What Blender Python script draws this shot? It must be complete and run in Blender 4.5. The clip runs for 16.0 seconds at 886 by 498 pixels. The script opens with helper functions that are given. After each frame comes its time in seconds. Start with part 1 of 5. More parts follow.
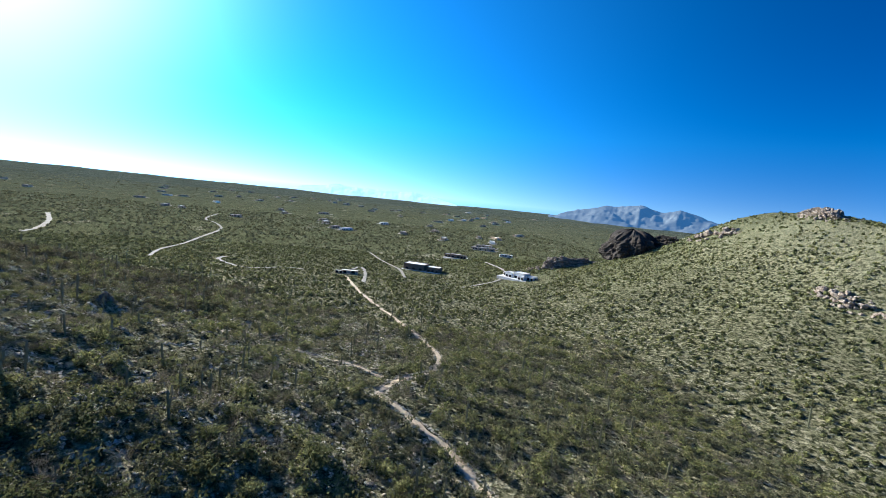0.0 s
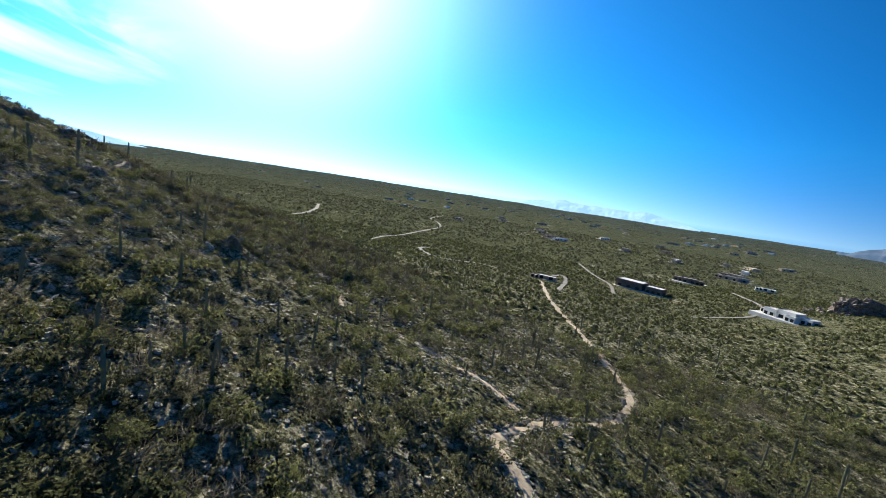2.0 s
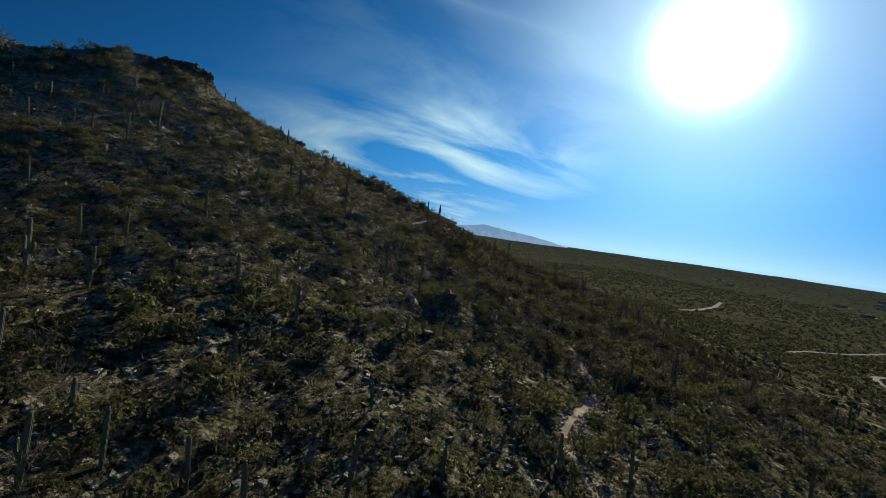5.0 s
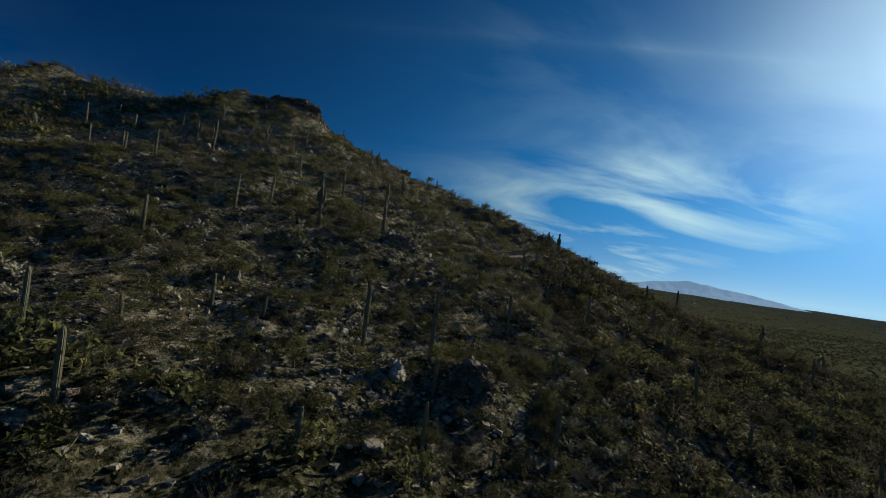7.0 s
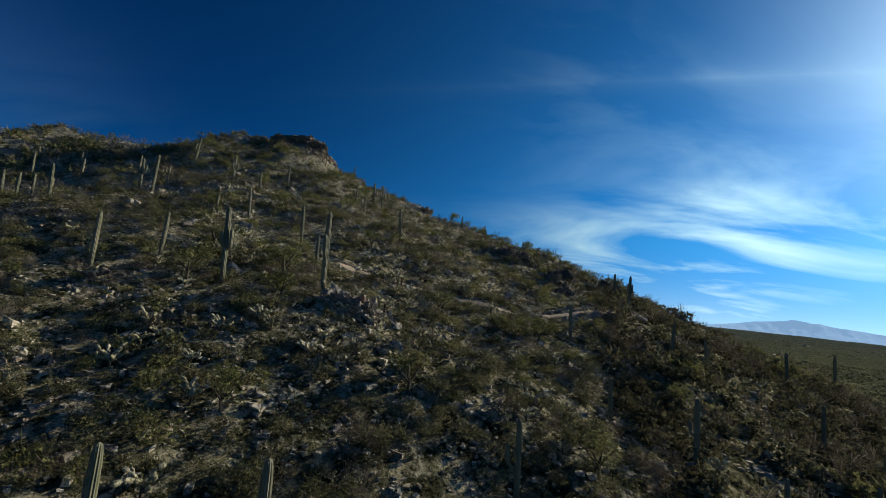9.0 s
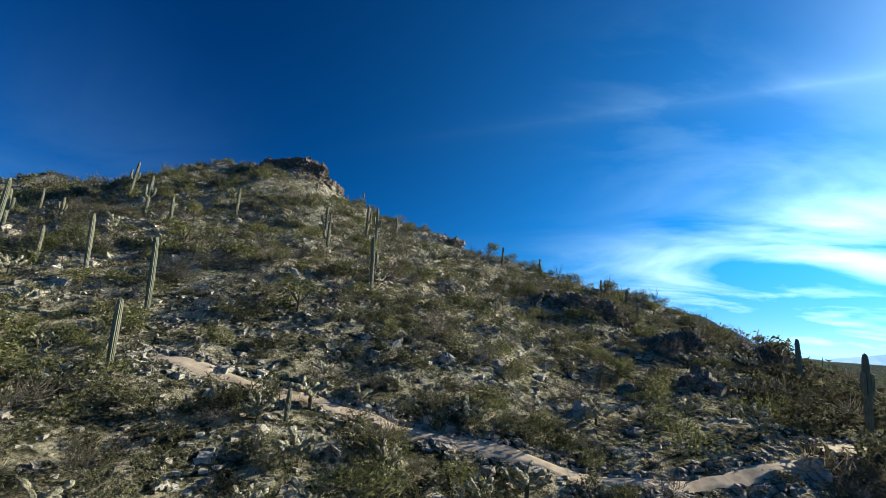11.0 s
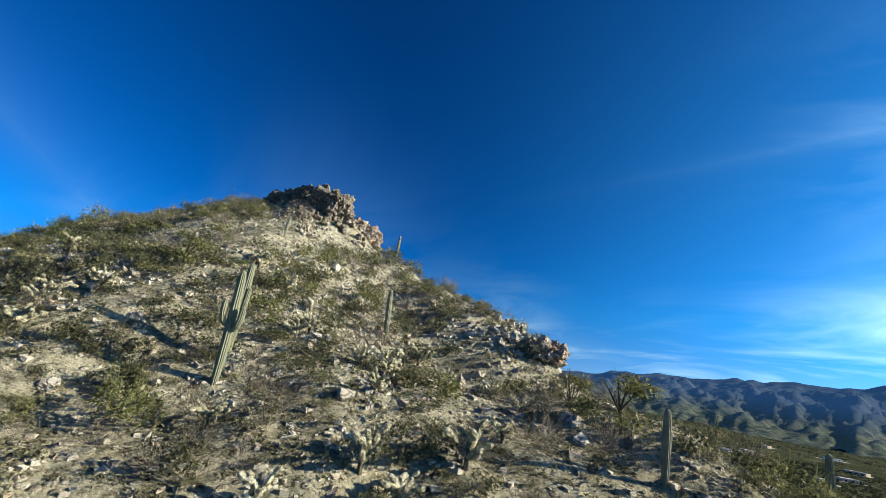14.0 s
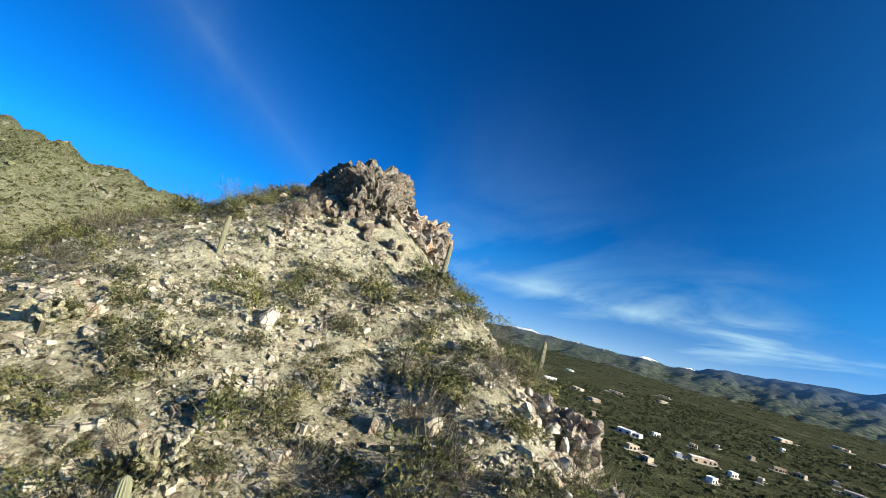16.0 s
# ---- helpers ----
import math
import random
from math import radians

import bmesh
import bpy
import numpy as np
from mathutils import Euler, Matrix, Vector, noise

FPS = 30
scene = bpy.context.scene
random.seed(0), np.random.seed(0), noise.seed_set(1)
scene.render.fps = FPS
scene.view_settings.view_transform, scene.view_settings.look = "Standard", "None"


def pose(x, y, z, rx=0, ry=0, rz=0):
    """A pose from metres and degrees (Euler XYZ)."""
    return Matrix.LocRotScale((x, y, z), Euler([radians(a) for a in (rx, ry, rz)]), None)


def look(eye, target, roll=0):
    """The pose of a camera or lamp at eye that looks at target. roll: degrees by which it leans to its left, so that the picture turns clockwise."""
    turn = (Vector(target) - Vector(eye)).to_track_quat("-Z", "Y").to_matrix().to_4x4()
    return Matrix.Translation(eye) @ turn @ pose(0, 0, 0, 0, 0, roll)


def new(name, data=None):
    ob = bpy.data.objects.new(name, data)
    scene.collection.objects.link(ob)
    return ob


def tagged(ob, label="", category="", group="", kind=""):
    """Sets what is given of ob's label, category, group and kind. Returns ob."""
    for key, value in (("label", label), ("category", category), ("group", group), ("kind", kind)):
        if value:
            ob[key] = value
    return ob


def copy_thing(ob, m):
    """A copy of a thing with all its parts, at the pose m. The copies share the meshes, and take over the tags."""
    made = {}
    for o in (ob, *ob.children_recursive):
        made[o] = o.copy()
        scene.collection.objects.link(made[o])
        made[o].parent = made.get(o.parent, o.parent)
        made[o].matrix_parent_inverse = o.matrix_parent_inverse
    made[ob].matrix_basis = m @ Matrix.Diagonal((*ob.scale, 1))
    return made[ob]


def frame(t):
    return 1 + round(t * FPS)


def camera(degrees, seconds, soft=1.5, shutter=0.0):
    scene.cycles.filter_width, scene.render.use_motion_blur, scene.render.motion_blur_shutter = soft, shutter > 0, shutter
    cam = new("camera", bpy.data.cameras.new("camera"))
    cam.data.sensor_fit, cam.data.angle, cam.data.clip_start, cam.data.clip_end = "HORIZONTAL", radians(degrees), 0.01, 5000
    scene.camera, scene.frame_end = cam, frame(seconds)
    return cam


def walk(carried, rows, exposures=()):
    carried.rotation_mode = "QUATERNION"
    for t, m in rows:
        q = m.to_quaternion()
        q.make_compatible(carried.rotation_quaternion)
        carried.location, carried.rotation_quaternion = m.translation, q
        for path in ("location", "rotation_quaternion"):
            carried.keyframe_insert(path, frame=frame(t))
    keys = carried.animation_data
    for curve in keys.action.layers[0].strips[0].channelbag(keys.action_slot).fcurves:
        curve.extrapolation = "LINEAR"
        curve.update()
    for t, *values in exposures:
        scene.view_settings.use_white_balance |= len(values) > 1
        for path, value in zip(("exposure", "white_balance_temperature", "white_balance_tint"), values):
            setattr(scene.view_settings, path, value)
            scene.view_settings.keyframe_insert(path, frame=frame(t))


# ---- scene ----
cam = camera(90.0, 16.0, soft=0.5)
walk(cam, [
    (0.0, pose(-103.95, -20.66, 19.81, 83.42, -5.79, -101.53)),
    (0.5, pose(-94.88, -24.58, 16.42, 83.12, -7.62, -94.89)),
    (1.0, pose(-85.99, -28.13, 13.28, 82.93, -6.67, -88.83)),
    (1.5, pose(-77.33, -31.11, 10.52, 82.55, -7.60, -81.19)),
    (2.0, pose(-69.00, -33.31, 8.22, 81.93, -8.51, -72.75)),
    (2.5, pose(-61.03, -34.67, 6.38, 81.50, -8.68, -64.91)),
    (3.0, pose(-53.34, -35.18, 4.92, 80.97, -8.76, -56.47)),
    (3.5, pose(-45.92, -34.81, 3.77, 80.43, -7.99, -47.58)),
    (4.0, pose(-38.90, -33.59, 2.92, 82.43, -6.09, -39.64)),
    (4.5, pose(-32.35, -31.60, 2.38, 84.79, -6.94, -30.57)),
    (5.0, pose(-26.05, -28.70, 2.01, 87.01, -7.93, -22.79)),
    (5.5, pose(-19.62, -24.39, 1.62, 87.92, -8.09, -16.51)),
    (6.0, pose(-13.09, -18.57, 1.13, 89.05, -8.28, -9.86)),
    (6.5, pose(-7.03, -11.78, 0.65, 90.36, -8.39, -3.45)),
    (7.0, pose(-2.15, -4.89, 0.38, 90.79, -7.99, 1.08)),
    (7.5, pose(1.12, 1.48, 0.48, 90.54, -7.28, 3.39)),
    (8.0, pose(2.95, 7.33, 0.96, 91.84, -7.15, 5.64)),
    (8.5, pose(3.90, 13.17, 1.74, 94.18, -6.54, 8.07)),
    (9.0, pose(4.37, 19.37, 2.74, 96.01, -5.48, 10.16)),
    (9.5, pose(4.57, 26.00, 3.86, 96.30, -4.43, 12.14)),
    (10.0, pose(4.56, 32.92, 5.00, 95.35, -3.69, 14.45)),
    (10.5, pose(4.35, 39.92, 6.12, 95.89, -3.38, 17.03)),
    (11.0, pose(3.92, 46.86, 7.22, 100.22, -3.75, 19.58)),
    (11.5, pose(3.27, 53.65, 8.39, 101.84, -5.23, 23.27)),
    (12.0, pose(2.39, 60.22, 9.73, 105.40, -6.52, 27.04)),
    (12.5, pose(1.33, 66.52, 11.39, 108.88, -8.03, 30.43)),
    (13.0, pose(0.06, 72.60, 13.43, 109.19, -8.63, 32.89)),
    (13.5, pose(-1.45, 78.36, 15.76, 106.82, -8.17, 36.70)),
    (14.0, pose(-3.25, 83.71, 18.14, 104.63, -8.23, 41.31)),
    (14.5, pose(-5.35, 88.65, 20.35, 103.36, -9.07, 46.44)),
    (15.0, pose(-7.79, 93.26, 22.35, 102.01, -11.70, 51.84)),
    (15.5, pose(-10.54, 97.60, 24.23, 100.20, -13.20, 58.11)),
    (16.0, pose(-13.58, 101.72, 26.09, 97.69, -13.55, 65.99)),
], exposures=(
    (0.0, 1.2, 5950, 10), (1.5, 0.9, 6100, 10), (3.0, 0.62, 7000, 10), (4.0, 0.1, 7200, 10), (5.0, -0.52, 6850, 10), (7.5, -0.78, 6900, 10), (8.2, -0.6, 6850, 10),
    (10.3, 0.45, 6400, 10), (11.5, 0.78, 6350, 10), (12.5, 0.94, 6450, 10), (14.0, 1.05, 6550, 10), (16.0, 1.2, 6700, 10),))

# ---- world, sun ----
SUN_YAW, SUN_EL = 51.0, 22.5          # degrees east of +y, degrees up
SUN_DIR = Vector((math.sin(radians(SUN_YAW)) * math.cos(radians(SUN_EL)),
                  math.cos(radians(SUN_YAW)) * math.cos(radians(SUN_EL)), math.sin(radians(SUN_EL))))


def node(tree, kind, **values):
    n = tree.nodes.new(kind)
    for key, value in values.items():
        if key in n.inputs:
            n.inputs[key].default_value = value
        else:
            setattr(n, key, value)
    return n


def math_node(tree, op, a, b=None, clamp=False):
    n = tree.nodes.new("ShaderNodeMath")
    n.operation, n.use_clamp = op, clamp
    for i, v in enumerate((a, b)):
        if v is None:
            continue
        if isinstance(v, (int, float)):
            n.inputs[i].default_value = v
        else:
            tree.links.new(v, n.inputs[i])
    return n.outputs[0]


def direction(yaw, el):
    """A unit vector, yaw in degrees clockwise from +y seen from above."""
    return (math.sin(radians(yaw)) * math.cos(radians(el)), math.cos(radians(yaw)) * math.cos(radians(el)), math.sin(radians(el)))


def make_world():
    world = bpy.data.worlds.new("sky")
    world.use_nodes = True
    scene.world = world
    t = world.node_tree
    t.nodes.clear()
    link = t.links.new
    out = t.nodes.new("ShaderNodeOutputWorld")
    bg = node(t, "ShaderNodeBackground", Strength=SKY_STRENGTH)
    sky = t.nodes.new("ShaderNodeTexSky")
    sky.sky_type, sky.sun_disc = "NISHITA", False
    sky.sun_elevation, sky.sun_rotation = radians(SUN_EL), radians(SUN_YAW)
    sky.altitude, sky.air_density, sky.dust_density, sky.ozone_density = 800, 1.0, 0.1, 4.0
    co = t.nodes.new("ShaderNodeTexCoord")
    norm = node(t, "ShaderNodeVectorMath", operation="NORMALIZE")
    link(co.outputs["Generated"], norm.inputs[0])
    d = norm.outputs[0]
    # the blue is read a little above the horizon; the haze below takes over there
    raised = node(t, "ShaderNodeVectorMath", operation="MAXIMUM")
    link(d, raised.inputs[0])
    raised.inputs[1].default_value = (-2.0, -2.0, 0.15)
    link(raised.outputs[0], sky.inputs[0])
    hsv = node(t, "ShaderNodeHueSaturation", Saturation=1.6, Value=1.0)
    link(sky.outputs[0], hsv.inputs["Color"])

    def lobe(vec, power):
        dot = node(t, "ShaderNodeVectorMath", operation="DOT_PRODUCT")
        link(d, dot.inputs[0])
        dot.inputs[1].default_value = vec
        return math_node(t, "POWER", math_node(t, "MAXIMUM", dot.outputs["Value"], 0.0), power)

    # paler low down, deeper overhead
    up = t.nodes.new("ShaderNodeSeparateXYZ")
    link(d, up.inputs[0])
    depth = math_node(t, "SUBTRACT", 1.0, math_node(t, "MAXIMUM", up.outputs[2], 0.0), True)

    # the bright aureole round the sun
    glow = math_node(t, "ADD", math_node(t, "MULTIPLY", lobe(tuple(SUN_DIR), 400.0), 140.0),
                     math_node(t, "MULTIPLY", lobe(tuple(SUN_DIR), 26.0), 19.0))
    azure = node(t, "ShaderNodeMix", data_type="RGBA", blend_type="MULTIPLY")
    azure.inputs[0].default_value = 1.0
    link(hsv.outputs[0], azure.inputs[6])
    azure.inputs[7].default_value = (0.22, 0.88, 1.26, 1)
    add = node(t, "ShaderNodeMix", data_type="RGBA", blend_type="ADD")
    add.inputs[0].default_value = 1.0
    # deepest square to the sun, brighter on its side
    side = math_node(t, "ADD", 0.61, math_node(t, "ADD", math_node(t, "MULTIPLY", lobe(tuple(SUN_DIR), 2.0), 0.55), math_node(t, "MULTIPLY", lobe(tuple(-SUN_DIR), 1.0), 0.36)))
    side = math_node(t, "MULTIPLY", side, math_node(t, "ADD", 0.86, math_node(t, "MULTIPLY", math_node(t, "POWER", depth, 3.0), 0.5)))
    lift = t.nodes.new("ShaderNodeVectorMath")
    lift.operation = "SCALE"
    link(azure.outputs[2], lift.inputs[0])
    link(side, lift.inputs[3])
    link(lift.outputs[0], add.inputs[6])
    tint = node(t, "ShaderNodeMix", data_type="RGBA", blend_type="MULTIPLY")
    tint.inputs[0].default_value = 1.0
    comb = t.nodes.new("ShaderNodeCombineColor")
    for i in range(3):
        link(glow, comb.inputs[i])
    link(comb.outputs[0], tint.inputs[6])
    tint.inputs[7].default_value = (0.70, 0.93, 1.0, 1)
    # wide clear blue on the sun's side
    wide_blue = math_node(t, "ADD", math_node(t, "MULTIPLY", lobe(tuple(SUN_DIR), 5.0), 4.0), math_node(t, "MULTIPLY", lobe(tuple(SUN_DIR), 1.7), 5.8))
    wide_blue = math_node(t, "MULTIPLY", wide_blue, math_node(t, "POWER", depth, 1.6))
    blue = t.nodes.new("ShaderNodeCombineColor")
    for i, v in enumerate((0.10, 0.60, 1.0)):
        link(math_node(t, "MULTIPLY", wide_blue, v), blue.inputs[i])
    both = node(t, "ShaderNodeMix", data_type="RGBA", blend_type="ADD")
    both.inputs[0].default_value = 1.0
    link(tint.outputs[2], both.inputs[6])
    link(blue.outputs[0], both.inputs[7])
    link(both.outputs[2], add.inputs[7])
    # thin high cloud, seen on a flat sheet overhead
    sep = t.nodes.new("ShaderNodeSeparateXYZ")
    link(d, sep.inputs[0])
    zz = math_node(t, "ADD", math_node(t, "MAXIMUM", sep.outputs[2], 0.0), 0.22)
    flat = t.nodes.new("ShaderNodeCombineXYZ")
    link(math_node(t, "DIVIDE", sep.outputs[0], zz), flat.inputs[0])
    link(math_node(t, "DIVIDE", sep.outputs[1], zz), flat.inputs[1])
    stretch = node(t, "ShaderNodeMapping")
    stretch.inputs["Rotation"].default_value = (0, 0, radians(28))
    stretch.inputs["Scale"].default_value = (0.7, 1.25, 1.0)
    link(flat.outputs[0], stretch.inputs[0])
    noise_big = node(t, "ShaderNodeTexNoise", Scale=1.25, Detail=6.0, Roughness=0.55, Distortion=0.6)
    link(stretch.outputs[0], noise_big.inputs["Vector"])
    wisp = math_node(t, "MULTIPLY", math_node(t, "SUBTRACT", noise_big.outputs[0], 0.43, True), 3.6, True)
    # banks of cloud: a bright one under the sun's left, thin veils elsewhere
    bank = math_node(t, "MULTIPLY", lobe(direction(21, 7.0), 85.0), 1.5)
    for yaw, el, power, gain in ((35, 10, 220, 0.8), (7, 5.5, 170, 1.0), (-4, 5, 240, 0.7), (-16, 5, 260, 0.25), (-34, 4, 160, 0.3), (-60, 8, 40, 0.12),
                                 (40, 22, 160, 0.4), (8, 26, 60, 0.14)):
        bank = math_node(t, "ADD", bank, math_node(t, "MULTIPLY", lobe(direction(yaw, el), float(power)), gain))
    # long streaks: from one direction to another, how narrow, how strong
    streaks = []
    for a, b, narrow, gain in STREAKS:
        a, b = Vector(direction(*a)), Vector(direction(*b))
        across = node(t, "ShaderNodeVectorMath", operation="DOT_PRODUCT")
        link(d, across.inputs[0])
        across.inputs[1].default_value = a.cross(b).normalized()
        line = math_node(t, "POWER", math_node(t, "SUBTRACT", 1.0, math_node(t, "ABSOLUTE", across.outputs["Value"])), narrow)
        streak = math_node(t, "MULTIPLY", math_node(t, "MULTIPLY", line, lobe(tuple((a + b).normalized()), 9.0)), gain)
        streaks.append(math_node(t, "MULTIPLY", streak, math_node(t, "ADD", 0.3, math_node(t, "MULTIPLY", wisp, 0.8))))
    cover = math_node(t, "MULTIPLY", wisp, bank, True)
    for streak in streaks:
        cover = math_node(t, "ADD", cover, streak, True)
    # white haze low over the horizon, brightest towards the sun
    low = math_node(t, "SUBTRACT", 1.0, math_node(t, "ABSOLUTE", sep.outputs[2]), True)
    toward = math_node(t, "POWER", math_node(t, "MULTIPLY", math_node(t, "ADD", lobe(direction(SUN_YAW + 14, 4), 1.6), 0.0), 1.0), 1.0)
    haze = math_node(t, "MULTIPLY", math_node(t, "POWER", low, 20.0), math_node(t, "ADD", 0.46, math_node(t, "MULTIPLY", toward, 0.2)))
    cover = math_node(t, "MAXIMUM", cover, haze)
    mix = node(t, "ShaderNodeMix", data_type="RGBA")
    link(cover, mix.inputs[0])
    link(add.outputs[2], mix.inputs[6])
    # cloud and haze shine brighter towards the sun
    shine = math_node(t, "MULTIPLY", math_node(t, "ADD", 0.62, math_node(t, "MULTIPLY", lobe(tuple(SUN_DIR), 3.0), 2.0)), CLOUD)
    tone = t.nodes.new("ShaderNodeCombineColor")
    for i, v in enumerate((0.57, 0.88, 1.0)):
        link(math_node(t, "MULTIPLY", shine, v), tone.inputs[i])
    link(tone.outputs[0], mix.inputs[7])
    link(mix.outputs[2], bg.inputs[0])
    link(bg.outputs[0], out.inputs[0])


SKY_STRENGTH, CLOUD = 0.058, 13.0
STREAKS = (((-104, 24), (-82, 9.5), 22.0, 0.20), ((-62, 5.5), (-14, 2.8), 30.0, 0.95), ((8, 27), (26, 25.5), 60.0, 0.15))
make_world()
sun = new("sun", bpy.data.lights.new("sun", "SUN"))
sun.data.energy, sun.data.angle, sun.data.color = 5.0, radians(0.53), (1.0, 0.92, 0.76)
sun.matrix_world = look((0, 0, 300), Vector((0, 0, 300)) - SUN_DIR)

# ---- materials ----


def material(name, rough=0.9, spec=0.25):
    m = bpy.data.materials.new(name)
    m.use_nodes = True
    t = m.node_tree
    b = t.nodes["Principled BSDF"]
    b.inputs["Roughness"].default_value = rough
    b.inputs["Specular IOR Level"].default_value = spec
    return m, t, b


def noise_out(t, scale, detail=4.0, rough=0.55, vector=None, distortion=0.0):
    n = node(t, "ShaderNodeTexNoise", Scale=scale, Detail=detail, Roughness=rough, Distortion=distortion)
    if vector is None:
        vector = t.nodes.new("ShaderNodeNewGeometry").outputs["Position"]
    t.links.new(vector, n.inputs["Vector"])
    return n.outputs[0]


def ramp(t, value, stops):
    r = t.nodes.new("ShaderNodeValToRGB")
    while len(r.color_ramp.elements) < len(stops):
        r.color_ramp.elements.new(0.5)
    for e, (p, c) in zip(r.color_ramp.elements, stops):
        e.position, e.color = p, (*c, 1)
    t.links.new(value, r.inputs[0])
    return r.outputs[0]


def blend(t, fac, a, b, mode="MIX"):
    m = node(t, "ShaderNodeMix", data_type="RGBA", blend_type=mode)
    for i, v in ((0, fac), (6, a), (7, b)):
        if isinstance(v, (int, float)):
            m.inputs[i].default_value = v
        elif isinstance(v, tuple):
            m.inputs[i].default_value = (*v, 1)
        else:
            t.links.new(v, m.inputs[i])
    return m.outputs[2]


def bump(t, b, value, strength=0.5, distance=0.05):
    n = node(t, "ShaderNodeBump", Strength=strength, Distance=distance)
    t.links.new(value, n.inputs["Height"])
    t.links.new(n.outputs[0], b.inputs["Normal"])


def rocky(name, dark, mid, pale, rough=0.92, scale=1.0, rust=None):
    """Weathered stone: two scales of tone, dark varnish in patches, fine grain."""
    m, t, b = material(name, rough)
    c = ramp(t, noise_out(t, 0.55 * scale, 6, 0.65), [(0.3, dark), (0.5, mid), (0.68, pale)])
    c = blend(t, 0.45, c, ramp(t, noise_out(t, 6.0 * scale, 5, 0.7), [(0.3, dark), (0.6, pale)]))
    if rust:
        c = blend(t, ramp(t, noise_out(t, 0.9 * scale, 3), [(0.52, (0, 0, 0)), (0.66, (1, 1, 1))]), c, rust)
    # dark joints and cracks
    warp = node(t, "ShaderNodeTexNoise", Scale=1.2 * scale, Detail=4.0)
    where = t.nodes.new("ShaderNodeNewGeometry").outputs["Position"]
    t.links.new(where, warp.inputs["Vector"])
    shifted = node(t, "ShaderNodeVectorMath", operation="MULTIPLY_ADD")
    t.links.new(warp.outputs["Color"], shifted.inputs[0])
    shifted.inputs[1].default_value = (0.9, 0.9, 0.9)
    t.links.new(where, shifted.inputs[2])
    joint = node(t, "ShaderNodeTexVoronoi", Scale=1.7 * scale, feature="DISTANCE_TO_EDGE")
    t.links.new(shifted.outputs[0], joint.inputs["Vector"])
    crack = ramp(t, joint.outputs["Distance"], [(0.015, (0.30, 0.28, 0.26)), (0.09, (1, 1, 1))])
    c = blend(t, 0.85, c, crack, "MULTIPLY")
    info = t.nodes.new("ShaderNodeObjectInfo")
    geo = t.nodes.new("ShaderNodeNewGeometry")
    v = math_node(t, "ADD", math_node(t, "MULTIPLY", geo.outputs["Random Per Island"], 0.5),
                  math_node(t, "MULTIPLY", info.outputs["Random"], 0.35))
    c = blend(t, 1.0, c, ramp(t, v, [(0.0, (0.72, 0.72, 0.74)), (0.85, (1.15, 1.12, 1.08))]), "MULTIPLY")
    t.links.new(c, b.inputs["Base Color"])
    bump(t, b, math_node(t, "ADD", noise_out(t, 7.0 * scale, 8, 0.75), math_node(t, "MULTIPLY", crack, 0.5)), 1.0, 0.10)
    return m


def leafy(name, a, b_col, c_col, rough=0.9, thin=0.26):
    """Small desert leaves: tone by patch of ground and by leaf; light comes through them."""
    m, t, b = material(name, rough, 0.05)
    patch = ramp(t, noise_out(t, 0.55, 3, 0.7), [(0.36, a), (0.5, b_col), (0.64, c_col)])
    geo = t.nodes.new("ShaderNodeNewGeometry")
    c = blend(t, 1.0, patch, ramp(t, geo.outputs["Random Per Island"], [(0.0, (0.62, 0.64, 0.62)), (1.0, (1.4, 1.35, 1.25))]), "MULTIPLY")
    # fine dark and bright flecks; the dark ones paint shade inside the bush
    c = blend(t, 1.0, c, ramp(t, noise_out(t, 6.0, 6, 0.8), [(0.37, (0.26, 0.26, 0.25)), (0.5, (0.95, 0.95, 0.95)), (0.64, (1.65, 1.6, 1.48))]), "MULTIPLY")
    t.links.new(c, b.inputs["Base Color"])
    bump(t, b, noise_out(t, 6.5, 7, 0.8), 1.0, 0.2)
    through_leaf = t.nodes.new("ShaderNodeBsdfTranslucent")
    t.links.new(c, through_leaf.inputs["Color"])
    both = t.nodes.new("ShaderNodeMixShader")
    both.inputs[0].default_value = thin
    t.links.new(b.outputs[0], both.inputs[1])
    t.links.new(through_leaf.outputs[0], both.inputs[2])
    t.links.new(both.outputs[0], t.nodes["Material Output"].inputs[0])
    return m


def plain_surface(name, colour, rough=0.85, speck=0.12, scale=1.5):
    m, t, b = material(name, rough)
    lo, hi = tuple(v * (1 - speck) for v in colour), tuple(min(1, v * (1 + speck)) for v in colour)
    c = ramp(t, noise_out(t, scale, 6, 0.65), [(0.3, lo), (0.7, hi)])
    t.links.new(c, b.inputs["Base Color"])
    bump(t, b, noise_out(t, scale * 20, 4), 0.15, 0.02)
    return m


